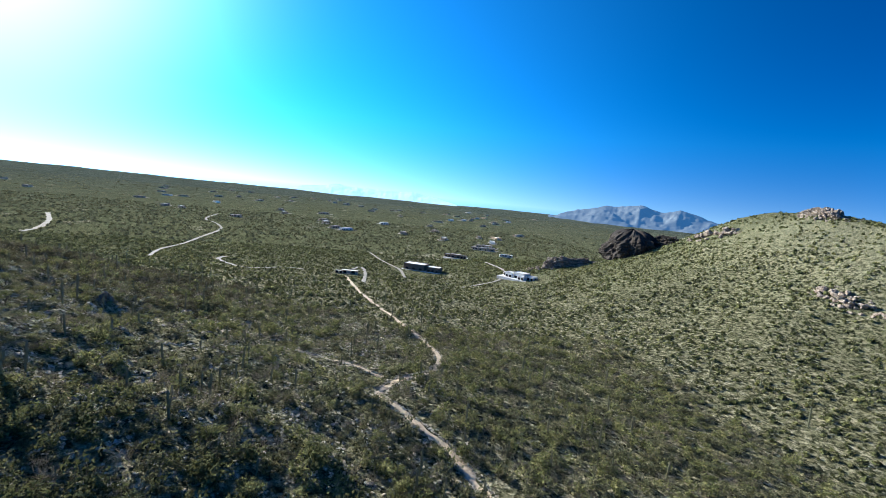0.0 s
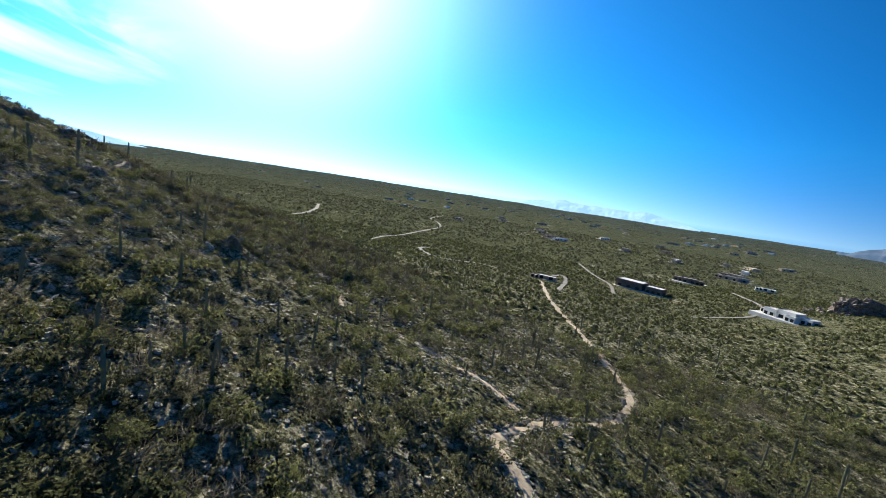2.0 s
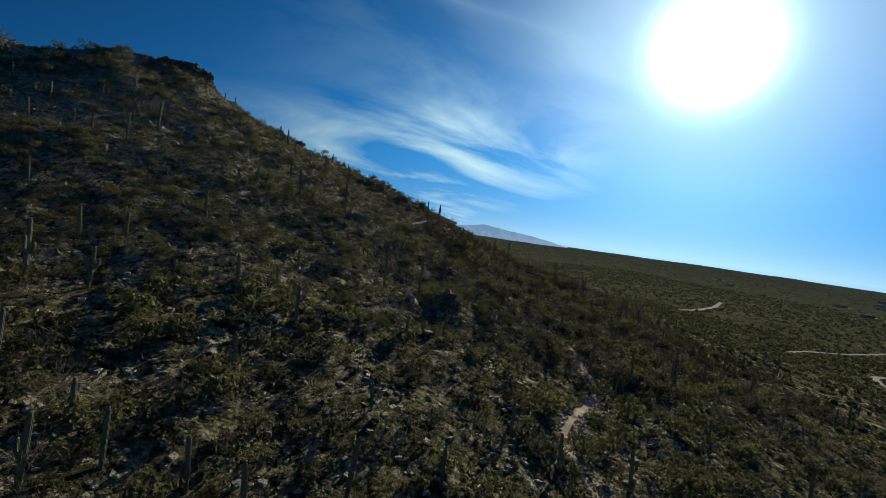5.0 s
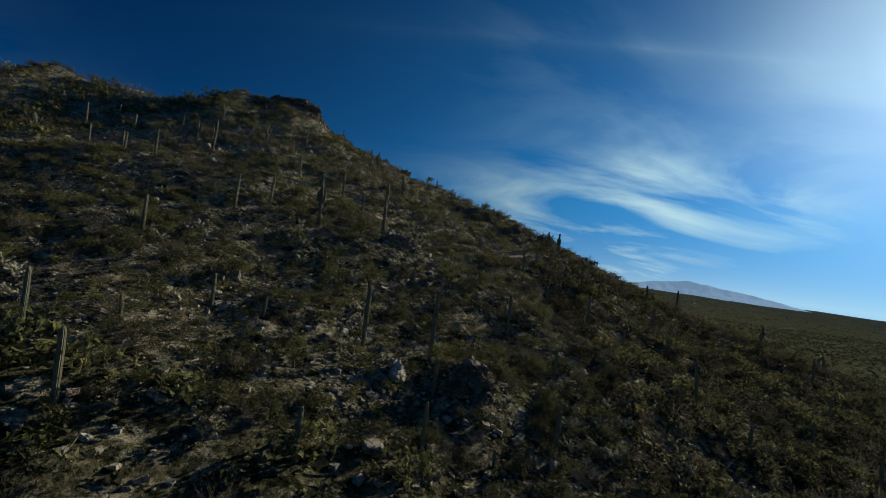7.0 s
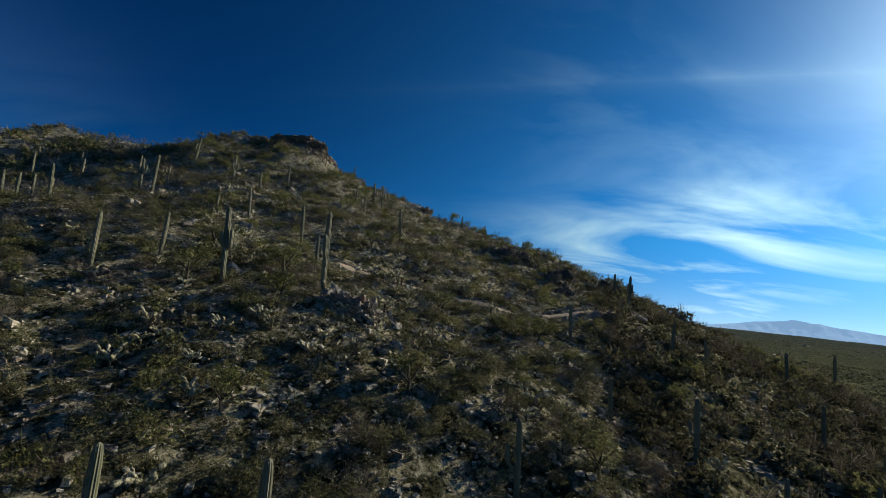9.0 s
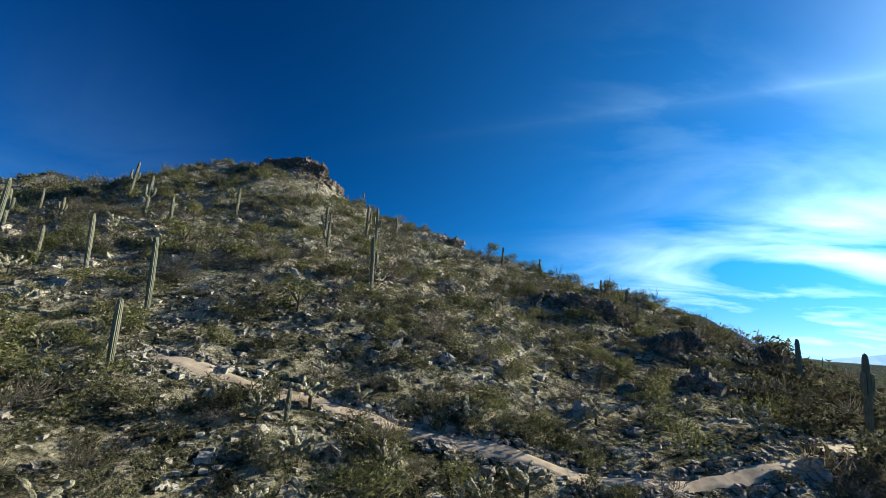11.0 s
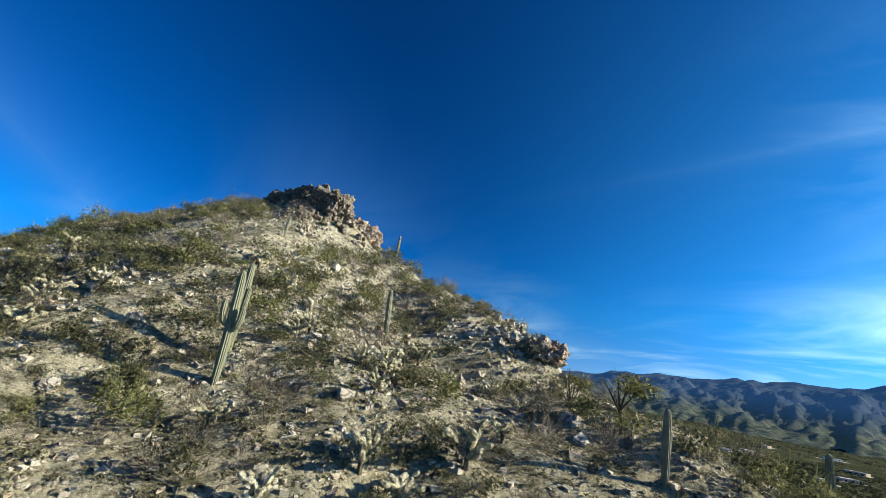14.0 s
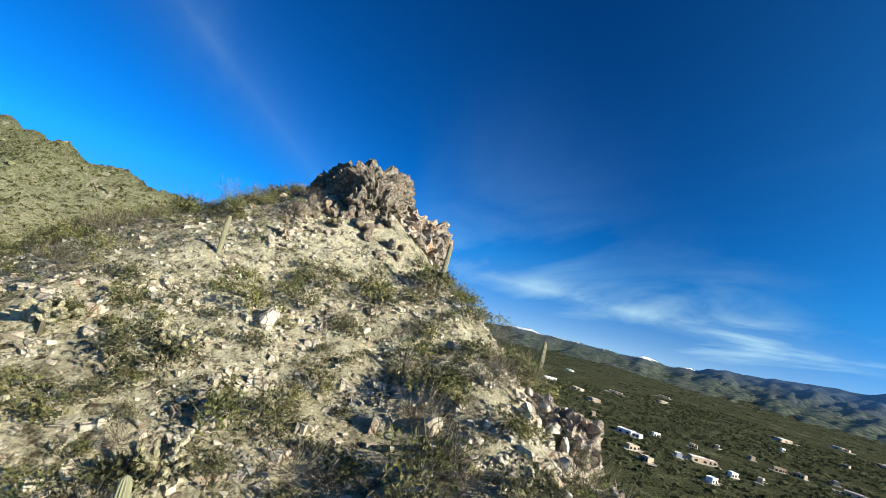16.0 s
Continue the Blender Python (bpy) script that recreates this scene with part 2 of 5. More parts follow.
def make_ground():
    m, t, b = material("desert_soil", 1.0, 0.0)
    pos = t.nodes.new("ShaderNodeNewGeometry").outputs["Position"]
    soil = ramp(t, noise_out(t, 0.16, 7, 0.68), [(0.32, (0.325, 0.28, 0.18)), (0.5, (0.495, 0.455, 0.31)), (0.68, (0.675, 0.645, 0.475))])
    grit = ramp(t, noise_out(t, 3.5, 7, 0.78), [(0.30, (0.14, 0.12, 0.08)), (0.5, (0.475, 0.44, 0.305)), (0.68, (0.73, 0.70, 0.53))])
    c = blend(t, 0.6, soil, grit)
    # rubble: cobbles and gravel bedded in the soil
    heights = []
    for scale, share, rand in ((2.6, 0.55, 0.6), (7.0, 0.5, 0.8)):
        cell = node(t, "ShaderNodeTexVoronoi", Scale=scale, Randomness=1.0)
        t.links.new(pos, cell.inputs["Vector"])
        stone = ramp(t, cell.outputs["Distance"], [(0.26, (1, 1, 1)), (0.40, (0, 0, 0))])
        sep = t.nodes.new("ShaderNodeSeparateColor")
        t.links.new(cell.outputs["Color"], sep.inputs[0])
        there = math_node(t, "MULTIPLY", stone, math_node(t, "GREATER_THAN", sep.outputs[0], share))
        tone = ramp(t, sep.outputs[1], [(0.0, (0.20, 0.17, 0.125)), (0.5, (0.45, 0.40, 0.30)), (1.0, (0.70, 0.65, 0.52))])
        c = blend(t, math_node(t, "MULTIPLY", there, 0.9), c, tone)
        heights.append(there)
    # random dark flecks in the colour, painting the shade between the stones
    gap = ramp(t, noise_out(t, 1.6, 8, 0.8), [(0.40, (0.10, 0.085, 0.065)), (0.49, (1, 1, 1))])
    c = blend(t, 0.85, c, gap, "MULTIPLY")
    # low scrub and dry grass, closing up down the slope
    split = t.nodes.new("ShaderNodeSeparateXYZ")
    t.links.new(pos, split.inputs[0])
    grassy = node(t, "ShaderNodeMapRange")
    t.links.new(split.outputs[2], grassy.inputs[0])
    for i, v in ((1, 26.0), (2, -14.0), (3, -0.12), (4, 0.05)):
        grassy.inputs[i].default_value = v
    near_scrub = math_node(t, "ADD", noise_out(t, 0.55, 7, 0.78), grassy.outputs[0])
    fac = ramp(t, near_scrub, [(0.47, (0, 0, 0)), (0.55, (1, 1, 1))])
    green = ramp(t, noise_out(t, 2.4, 7, 0.8), [(0.38, (0.024, 0.026, 0.014)), (0.5, (0.12, 0.122, 0.066)), (0.64, (0.34, 0.315, 0.20))])
    c = blend(t, math_node(t, "MULTIPLY", fac, 0.92), c, green)
    # beyond the near slopes the scrub closes up
    ln = node(t, "ShaderNodeVectorMath", operation="LENGTH")
    t.links.new(pos, ln.inputs[0])
    away = node(t, "ShaderNodeMapRange")
    t.links.new(ln.outputs["Value"], away.inputs[0])
    for i, v in ((1, 110.0), (2, 330.0), (3, 0.0), (4, 1.0)):
        away.inputs[i].default_value = v
    wide = blend(t, 0.5, ramp(t, noise_out(t, 0.035, 9, 0.78), [(0.38, (0.036, 0.050, 0.026)), (0.52, (0.085, 0.10, 0.05)), (0.66, (0.16, 0.16, 0.09))]),
                 ramp(t, noise_out(t, 0.22, 7, 0.8), [(0.4, (0.026, 0.036, 0.018)), (0.54, (0.10, 0.11, 0.054)), (0.68, (0.29, 0.265, 0.155))]))
    wide = blend(t, 0.4, wide, ramp(t, noise_out(t, 1.1, 6, 0.8), [(0.42, (0.02, 0.026, 0.012)), (0.52, (0.12, 0.12, 0.06)), (0.64, (0.40, 0.36, 0.22))]))
    lie = node(t, "ShaderNodeMapping")
    lie.inputs["Rotation"].default_value, lie.inputs["Scale"].default_value = (0, 0, 0.5), (1.0, 2.2, 1.0)
    t.links.new(pos, lie.inputs[0])
    bare = ramp(t, noise_out(t, 0.016, 7, 0.72, lie.outputs[0]), [(0.60, (0, 0, 0)), (0.66, (1, 1, 1))])
    wide = blend(t, math_node(t, "MULTIPLY", bare, 0.7), wide, (0.33, 0.30, 0.22))
    wide = blend(t, 1.0, wide, (1.35, 1.35, 1.4), "MULTIPLY")
    # air haze painted into the soil colour, bluer with distance
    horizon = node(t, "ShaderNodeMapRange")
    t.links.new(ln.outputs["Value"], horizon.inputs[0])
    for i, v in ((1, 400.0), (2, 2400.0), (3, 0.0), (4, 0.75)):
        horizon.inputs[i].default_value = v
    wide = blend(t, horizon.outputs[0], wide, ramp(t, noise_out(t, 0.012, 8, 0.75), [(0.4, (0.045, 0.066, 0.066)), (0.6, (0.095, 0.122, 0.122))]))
    # the hills keep more bare tan soil than the plain
    hilly = node(t, "ShaderNodeMapRange")
    t.links.new(split.outputs[2], hilly.inputs[0])
    for i, v in ((1, -36.0), (2, 5.0), (3, 0.95), (4, 0.97)):
        hilly.inputs[i].default_value = v
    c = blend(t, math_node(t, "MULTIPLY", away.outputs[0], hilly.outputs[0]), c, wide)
    # thick dark-green growth over the northern valley floor
    north = node(t, "ShaderNodeMapRange")
    t.links.new(split.outputs[1], north.inputs[0])
    for i, v in ((1, 150.0), (2, 210.0), (3, 0.0), (4, 0.75)):
        north.inputs[i].default_value = v
    west = node(t, "ShaderNodeMapRange")
    t.links.new(split.outputs[0], west.inputs[0])
    for i, v in ((1, 140.0), (2, 20.0), (3, 0.0), (4, 1.0)):
        west.inputs[i].default_value = v
    c = blend(t, math_node(t, "MULTIPLY", north.outputs[0], west.outputs[0]), c, ramp(t, noise_out(t, 0.03, 8, 0.75), [(0.4, (0.022, 0.028, 0.015)), (0.55, (0.052, 0.058, 0.032)), (0.66, (0.15, 0.14, 0.09))]))
    # scrub and soil mottling a stride or two across; dark blotches paint in bush shadows
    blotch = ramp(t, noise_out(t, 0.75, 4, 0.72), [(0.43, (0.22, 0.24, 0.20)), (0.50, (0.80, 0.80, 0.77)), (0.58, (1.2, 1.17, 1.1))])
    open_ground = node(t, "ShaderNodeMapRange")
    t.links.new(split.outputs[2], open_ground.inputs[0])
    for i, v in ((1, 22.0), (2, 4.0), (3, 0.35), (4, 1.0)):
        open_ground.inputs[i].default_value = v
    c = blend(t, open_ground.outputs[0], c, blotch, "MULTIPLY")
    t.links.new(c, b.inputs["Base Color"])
    rough_h = math_node(t, "ADD", noise_out(t, 2.2, 9, 0.78), math_node(t, "ADD", math_node(t, "MULTIPLY", heights[0], 0.5), math_node(t, "MULTIPLY", heights[1], 0.2)))
    bump(t, b, rough_h, 1.0, 0.4)
    return m


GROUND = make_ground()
ROCK = rocky("pale_rock", (0.21, 0.185, 0.14), (0.445, 0.41, 0.32), (0.68, 0.65, 0.53), rust=(0.42, 0.34, 0.245))
CRAG = rocky("crag_rock", (0.035, 0.030, 0.024), (0.18, 0.158, 0.122), (0.45, 0.405, 0.315), scale=1.6, rust=(0.25, 0.185, 0.13))
RUST_ROCK = rocky("rust_stained_rock", (0.17, 0.13, 0.10), (0.42, 0.35, 0.26), (0.62, 0.56, 0.45), scale=1.3, rust=(0.46, 0.29, 0.18))
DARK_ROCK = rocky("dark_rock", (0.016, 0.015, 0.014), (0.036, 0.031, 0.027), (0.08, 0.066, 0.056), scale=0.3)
TAN_ROCK = rocky("tan_rock", (0.16, 0.125, 0.10), (0.30, 0.24, 0.19), (0.46, 0.40, 0.33), scale=0.4)
CREOSOTE = leafy("creosote_leaf", (0.092, 0.098, 0.054), (0.165, 0.168, 0.095), (0.260, 0.252, 0.155))
PALO_VERDE = leafy("palo_verde_leaf", (0.135, 0.150, 0.060), (0.215, 0.225, 0.098), (0.305, 0.300, 0.145))
BURSAGE = leafy("bursage_leaf", (0.140, 0.145, 0.082), (0.215, 0.215, 0.130), (0.320, 0.305, 0.200))
DRY_TWIG = leafy("dry_twig", (0.125, 0.108, 0.086), (0.200, 0.176, 0.142), (0.300, 0.268, 0.220), 0.95, 0.2)
# dull scrub, toned darker still to paint in the east flank's shade
SHADE_BRUSH = leafy("dull_shade_brush", (0.060, 0.062, 0.036), (0.105, 0.100, 0.060), (0.165, 0.155, 0.095))
OLIVE_SCRUB = leafy("olive_scrub_leaf", (0.070, 0.082, 0.036), (0.122, 0.134, 0.060), (0.195, 0.198, 0.100))
MESQUITE = leafy("mesquite_leaf", (0.034, 0.044, 0.022), (0.058, 0.070, 0.036), (0.100, 0.108, 0.060))
CHOLLA = leafy("cholla_spines", (0.36, 0.345, 0.23), (0.52, 0.50, 0.36), (0.70, 0.67, 0.52), 0.8, 0.15)
BARK = plain_surface("dark_bark", (0.09, 0.075, 0.05), 0.95, 0.3, 4.0)


def make_saguaro_skin():
    m, t, b = material("saguaro_skin", 0.62, 0.3)
    tc = t.nodes.new("ShaderNodeTexCoord")
    c = ramp(t, noise_out(t, 1.6, 4, 0.6, tc.outputs["Object"]), [(0.3, (0.132, 0.138, 0.078)), (0.55, (0.190, 0.188, 0.115)), (0.75, (0.260, 0.248, 0.165))])
    # corky brown skin in scattered scars
    scar = ramp(t, noise_out(t, 3.2, 3, 0.6, tc.outputs["Object"]), [(0.64, (0, 0, 0)), (0.72, (1, 1, 1))])
    c = blend(t, scar, c, (0.19, 0.155, 0.11))
    info = t.nodes.new("ShaderNodeObjectInfo")
    c = blend(t, 1.0, c, ramp(t, info.outputs["Random"], [(0, (0.8, 0.85, 0.8)), (1, (1.2, 1.12, 1.1))]), "MULTIPLY")
    t.links.new(c, b.inputs["Base Color"])
    bump(t, b, noise_out(t, 30, 4, 0.6, tc.outputs["Object"]), 0.3, 0.02)
    return m


SAGUARO = make_saguaro_skin()


TRAIL_DIRT = plain_surface("trail_dirt", (0.52, 0.415, 0.285), 0.95, 0.35, 1.6)
ROAD_DIRT = plain_surface("road_gravel", (0.29, 0.265, 0.22), 1.0, 0.25, 0.2)
STUCCO_WHITE = plain_surface("white_stucco", (0.78, 0.76, 0.71), 0.85, 0.06)
STUCCO_TAN = plain_surface("tan_stucco", (0.45, 0.35, 0.25), 0.88, 0.08)
STUCCO_BROWN = plain_surface("brown_stucco", (0.20, 0.145, 0.105), 0.88, 0.08)
ROOF_PALE = plain_surface("pale_flat_roof", (0.70, 0.68, 0.64), 0.8, 0.10)
ROOF_GREY = plain_surface("grey_flat_roof", (0.40, 0.38, 0.36), 0.85, 0.10)
WOOD_BROWN = plain_surface("brown_wood", (0.14, 0.085, 0.05), 0.7, 0.2)


def make_glass():
    m, t, b = material("window_glass", 0.06, 0.5)
    b.inputs["Base Color"].default_value = (0.02, 0.026, 0.03, 1)
    return m


GLASS = make_glass()


def haze_glow_material(name, colour, glow):
    """Far mountains, the blue air before them painted in as tint and faint glow."""
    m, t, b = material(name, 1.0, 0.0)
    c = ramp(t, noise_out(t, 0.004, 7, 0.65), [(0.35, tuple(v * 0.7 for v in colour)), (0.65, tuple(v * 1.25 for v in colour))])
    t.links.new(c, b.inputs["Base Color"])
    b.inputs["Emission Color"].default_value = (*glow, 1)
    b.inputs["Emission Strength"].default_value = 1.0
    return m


FAR_BLUE = haze_glow_material("far_blue_mountain", (0.10, 0.11, 0.11), (0.014, 0.050, 0.115))
FAR_PALE = haze_glow_material("far_pale_mountain", (0.2, 0.26, 0.34), (0.23, 0.40, 0.62))


def range_material():
    """A far forested range, haze put in as blue glow, snow on its highest part."""
    m = haze_glow_material("far_range", (0.026, 0.034, 0.042), (0.007, 0.026, 0.072))
    t = m.node_tree
    b = t.nodes["Principled BSDF"]
    was = b.inputs["Base Color"].links[0].from_socket
    pos = t.nodes.new("ShaderNodeNewGeometry").outputs["Position"]
    split = t.nodes.new("ShaderNodeSeparateXYZ")
    t.links.new(pos, split.inputs[0])
    # scrubby green foothills; higher up a blue glow paints in the haze
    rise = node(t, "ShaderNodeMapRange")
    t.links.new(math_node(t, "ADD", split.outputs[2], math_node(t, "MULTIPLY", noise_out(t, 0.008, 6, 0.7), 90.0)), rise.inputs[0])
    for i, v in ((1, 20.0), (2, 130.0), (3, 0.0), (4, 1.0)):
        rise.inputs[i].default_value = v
    scrub = ramp(t, noise_out(t, 0.03, 8, 0.78), [(0.40, (0.016, 0.022, 0.016)), (0.52, (0.055, 0.062, 0.040)), (0.66, (0.15, 0.145, 0.105))])
    slope = blend(t, 1.0, was, ramp(t, noise_out(t, 0.022, 8, 0.78), [(0.38, (0.5, 0.5, 0.5)), (0.62, (1.8, 1.75, 1.6))]), "MULTIPLY")
    was = blend(t, rise.outputs[0], scrub, slope)
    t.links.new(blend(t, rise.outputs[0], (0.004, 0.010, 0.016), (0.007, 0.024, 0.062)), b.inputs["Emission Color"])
    lie = math_node(t, "ADD", split.outputs[2], math_node(t, "MULTIPLY", noise_out(t, 0.03, 6, 0.7), 90.0))
    west = math_node(t, "LESS_THAN", split.outputs[0], -2450.0)
    snow = math_node(t, "MULTIPLY", math_node(t, "GREATER_THAN", lie, 66.0), west)
    t.links.new(blend(t, snow, was, (0.75, 0.78, 0.82)), b.inputs["Base Color"])
    return m


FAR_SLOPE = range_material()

# ---- the lie of the land ----
PLAIN = -44.0
rng = np.random.default_rng(11)
LATTICE = rng.random((256, 256))


def value_noise(x, y, size, seed=0):
    """Smooth noise from -1 to 1, with features of about that size in metres."""
    u, v = np.asarray(x) / size + 17.3 * seed, np.asarray(y) / size + 41.7 * seed
    i, j = np.floor(u).astype(int), np.floor(v).astype(int)
    a, b = u - i, v - j
    a, b = a * a * (3 - 2 * a), b * b * (3 - 2 * b)
    g = lambda p, q: LATTICE[p % 256, q % 256]
    return 2 * ((g(i, j) * (1 - a) + g(i + 1, j) * a) * (1 - b) + (g(i, j + 1) * (1 - a) + g(i + 1, j + 1) * a) * b) - 1


# crest lines: x, y, height; then how far the foot of the slope runs out on the south and on the north side
CRESTS = [
    ([(-185, 106, 8), (-134, 104, 25), (-107, 103.5, 34.5), (-78, 100, 28), (-60, 104, 33), (-46, 108, 32), (-36, 111, 25.2), (-24, 110.2, 19.9),
      (-10, 105.2, 14.6), (6, 104.5, 11.2), (29, 97, 2.5), (62, 92, -13), (110, 84, -29)], 110.0, 52.0),
    ([(-420, -120, 95), (-330, -10, 66), (-300, 60, 52), (-262, 96, 30), (-190, 96, 24)], 120.0, 100.0),
    ([(-60, -300, 20), (50, -275, 33), (99, -280, 38), (152, -288, 29), (196, -285, 12), (240, -290, -12)], 95.0, 78.0),
]

# rocky knobs: x, y, radius, rise
KNOBS = [(-10.0, 76.0, 40.0, 2.7), (-46.8, 107.8, 5.0, 0.3), (-45.0, 111.0, 4.2, 0.4), (-26.5, 112.2, 3.2, 0.6), (-18.3, 105.6, 3.0, 0.4), (1.0, 91.0, 4.5, 0.8), (-8.5, 52.2, 4.5, 0.6), (0.5, 29.0, 3.5, 0.9), (-5.0, 29.0, 2.2, 0.7)]


def crest_height(x, y, nodes, run_south, run_north):
    best = np.full(np.shape(x), -1e3)
    for (x0, y0, z0), (x1, y1, z1) in zip(nodes, nodes[1:]):
        dx, dy = x1 - x0, y1 - y0
        s = np.clip(((x - x0) * dx + (y - y0) * dy) / (dx * dx + dy * dy), 0, 1)
        px, py = x0 + s * dx, y0 + s * dy
        d = np.sqrt((x - px) ** 2 + (y - py) ** 2 + 4.0) - 2.0
        side = np.clip((y - py) / 12.0, -1, 1) * 0.5 + 0.5
        run = run_south + (run_north - run_south) * side
        z = PLAIN + (z0 + s * (z1 - z0) - PLAIN) * np.exp(-d / run)
        best = np.maximum(best, z) + np.log1p(np.exp(-np.abs(best - z) / 0.8)) * 0.8 * (best > -900)
    return best


def height(x, y):
    x, y = np.asarray(x, float), np.asarray(y, float)
    parts = [crest_height(x, y, *c) for c in CRESTS]
    h = np.maximum(np.maximum(parts[0], parts[1]), parts[2])
    steep = np.clip((h - PLAIN) / 30.0, 0.12, 1.0)
    h = h + steep * (1.3 * value_noise(x, y, 22, 1) + 0.75 * value_noise(x, y, 8.5, 2) + 0.30 * value_noise(x, y, 3.1, 3) + 0.20 * value_noise(x, y, 1.5, 6) + 0.08 * value_noise(x, y, 0.9, 8))
    for kx, ky, kr, kh in KNOBS:
        h = h + kh * np.exp(-(((x - kx) ** 2 + (y - ky) ** 2) / kr ** 2) ** 2)
    far = np.clip((np.hypot(x, y) - 500) / 1500, 0, 1)
    return h + far * (6 * value_noise(x, y, 420, 4) + 3 * value_noise(x, y, 150, 5)) - 0.6 * np.clip(far, 0, 1)



# ---- ground and mountains ----


def link_mesh(name, verts, faces, mat, smooth=False, parent=None):
    """A mesh object from arrays; faces all have the same number of corners."""
    verts, faces = np.asarray(verts, np.float32), np.asarray(faces, np.int32)
    me = bpy.data.meshes.new(name)
    me.vertices.add(len(verts))
    me.vertices.foreach_set("co", verts.ravel())
    n = faces.shape[1]
    me.loops.add(faces.size)
    me.loops.foreach_set("vertex_index", faces.ravel())
    me.polygons.add(len(faces))
    me.polygons.foreach_set("loop_start", np.arange(0, faces.size, n, dtype=np.int32))
    me.polygons.foreach_set("use_smooth", np.full(len(faces), smooth))
    me.update(calc_edges=True)
    if mat:
        me.materials.append(mat)
    ob = new(name, me)
    ob.parent = parent
    return ob


def graded(lo, hi, step, reach):
    """Even steps from lo to hi, then growing ones out to the reach."""
    core = list(np.arange(lo, hi + step * 0.5, step))
    up, s = [], step
    v = core[-1]
    while v < reach:
        s *= 1.06
        v += s
        up.append(min(v, reach))
    down, s, v = [], step, core[0]
    while v > -reach:
        s *= 1.06
        v -= s
        down.append(max(v, -reach))
    return np.array(down[::-1] + core + up)


LAND_X, LAND_Y = graded(-64, 22, 0.64, 4700), graded(16, 118, 0.64, 4700)
LAND_Z = height(*np.meshgrid(LAND_X, LAND_Y, indexing="ij"))


def make_land():
    gx, gy = np.meshgrid(LAND_X, LAND_Y, indexing="ij")
    v = np.stack([gx, gy, LAND_Z], -1).reshape(-1, 3)
    n, m = len(LAND_X), len(LAND_Y)
    i, j = np.meshgrid(np.arange(n - 1), np.arange(m - 1), indexing="ij")
    a = (i * m + j).ravel()
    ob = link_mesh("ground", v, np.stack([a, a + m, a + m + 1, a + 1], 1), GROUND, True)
    tagged(ob, "tan stony desert soil with dry scrub, rising to a hill", "ground", kind="structure")


def surface(x, y):
    """The height of the ground sheet, between its corners."""
    x, y = np.asarray(x, float), np.asarray(y, float)
    i = np.clip(np.searchsorted(LAND_X, x) - 1, 0, len(LAND_X) - 2)
    j = np.clip(np.searchsorted(LAND_Y, y) - 1, 0, len(LAND_Y) - 2)
    a = (x - LAND_X[i]) / (LAND_X[i + 1] - LAND_X[i])
    b = (y - LAND_Y[j]) / (LAND_Y[j + 1] - LAND_Y[j])
    return (LAND_Z[i, j] * (1 - a) + LAND_Z[i + 1, j] * a) * (1 - b) + (LAND_Z[i, j + 1] * (1 - a) + LAND_Z[i + 1, j + 1] * a) * b


def ground_z(x, y):
    return float(surface(x, y))


make_land()


def mountain_range(name, profile, dist, mat, label, foot=-60.0, depth=500.0, jag=1.0, seed=0, rows=22):
    """A far range: profile gives (yaw, elevation in degrees) of the crest, seen from the hill."""
    yaws = [p[0] for p in profile]
    n = 300
    w = np.linspace(yaws[0], yaws[-1], n)
    el = np.interp(w, yaws, [p[1] for p in profile])
    verts = []
    for k in range(rows):
        f = k / (rows - 1)
        r = dist - depth * (1 - f)
        crest = dist * np.tan(np.radians(el)) + 8
        u = w * dist * math.pi / 180
        top = crest + jag * (14 * value_noise(u, u * 0, 170, seed) + 7 * value_noise(u, u * 0, 60, seed + 1) + 3 * value_noise(u, u * 0, 25, seed + 2))
        spur = value_noise(u, np.full(n, r * 0.25), 150, seed + 3) * 0.6 + value_noise(u, np.full(n, r * 0.4), 60, seed + 4) * 0.4 + value_noise(u, np.full(n, r * 0.5), 26, seed + 5) * 0.25
        z = foot + (top - foot) * np.clip(f ** 1.25 * (1 + spur * (1 - f) * 1.1), 0, 1)
        verts.append(np.stack([np.sin(np.radians(w)) * r, np.cos(np.radians(w)) * r, z], -1))
    verts = np.concatenate(verts)
    i, j = np.meshgrid(np.arange(rows - 1), np.arange(n - 1), indexing="ij")
    a = (i * n + j).ravel()
    ob = link_mesh(name, verts, np.stack([a, a + 1, a + n + 1, a + n], 1), mat, True)
    tagged(ob, label, "mountain", kind="structure")


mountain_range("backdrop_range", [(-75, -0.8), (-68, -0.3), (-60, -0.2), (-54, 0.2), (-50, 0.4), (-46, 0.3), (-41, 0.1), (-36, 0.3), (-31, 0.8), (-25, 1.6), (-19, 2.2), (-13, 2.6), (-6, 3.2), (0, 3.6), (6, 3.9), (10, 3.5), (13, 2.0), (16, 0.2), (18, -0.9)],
               4300, FAR_SLOPE, "dark forested mountain range beyond the valley, blue with painted haze", depth=3000, jag=1.4, seed=3, rows=60)
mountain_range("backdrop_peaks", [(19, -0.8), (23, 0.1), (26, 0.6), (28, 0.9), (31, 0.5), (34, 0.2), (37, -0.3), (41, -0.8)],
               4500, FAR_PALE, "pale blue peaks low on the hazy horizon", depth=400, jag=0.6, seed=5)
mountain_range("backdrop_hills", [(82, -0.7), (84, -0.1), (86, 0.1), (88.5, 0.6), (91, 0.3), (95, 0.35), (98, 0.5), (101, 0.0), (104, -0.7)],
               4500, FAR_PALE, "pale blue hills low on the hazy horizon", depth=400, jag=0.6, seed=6)
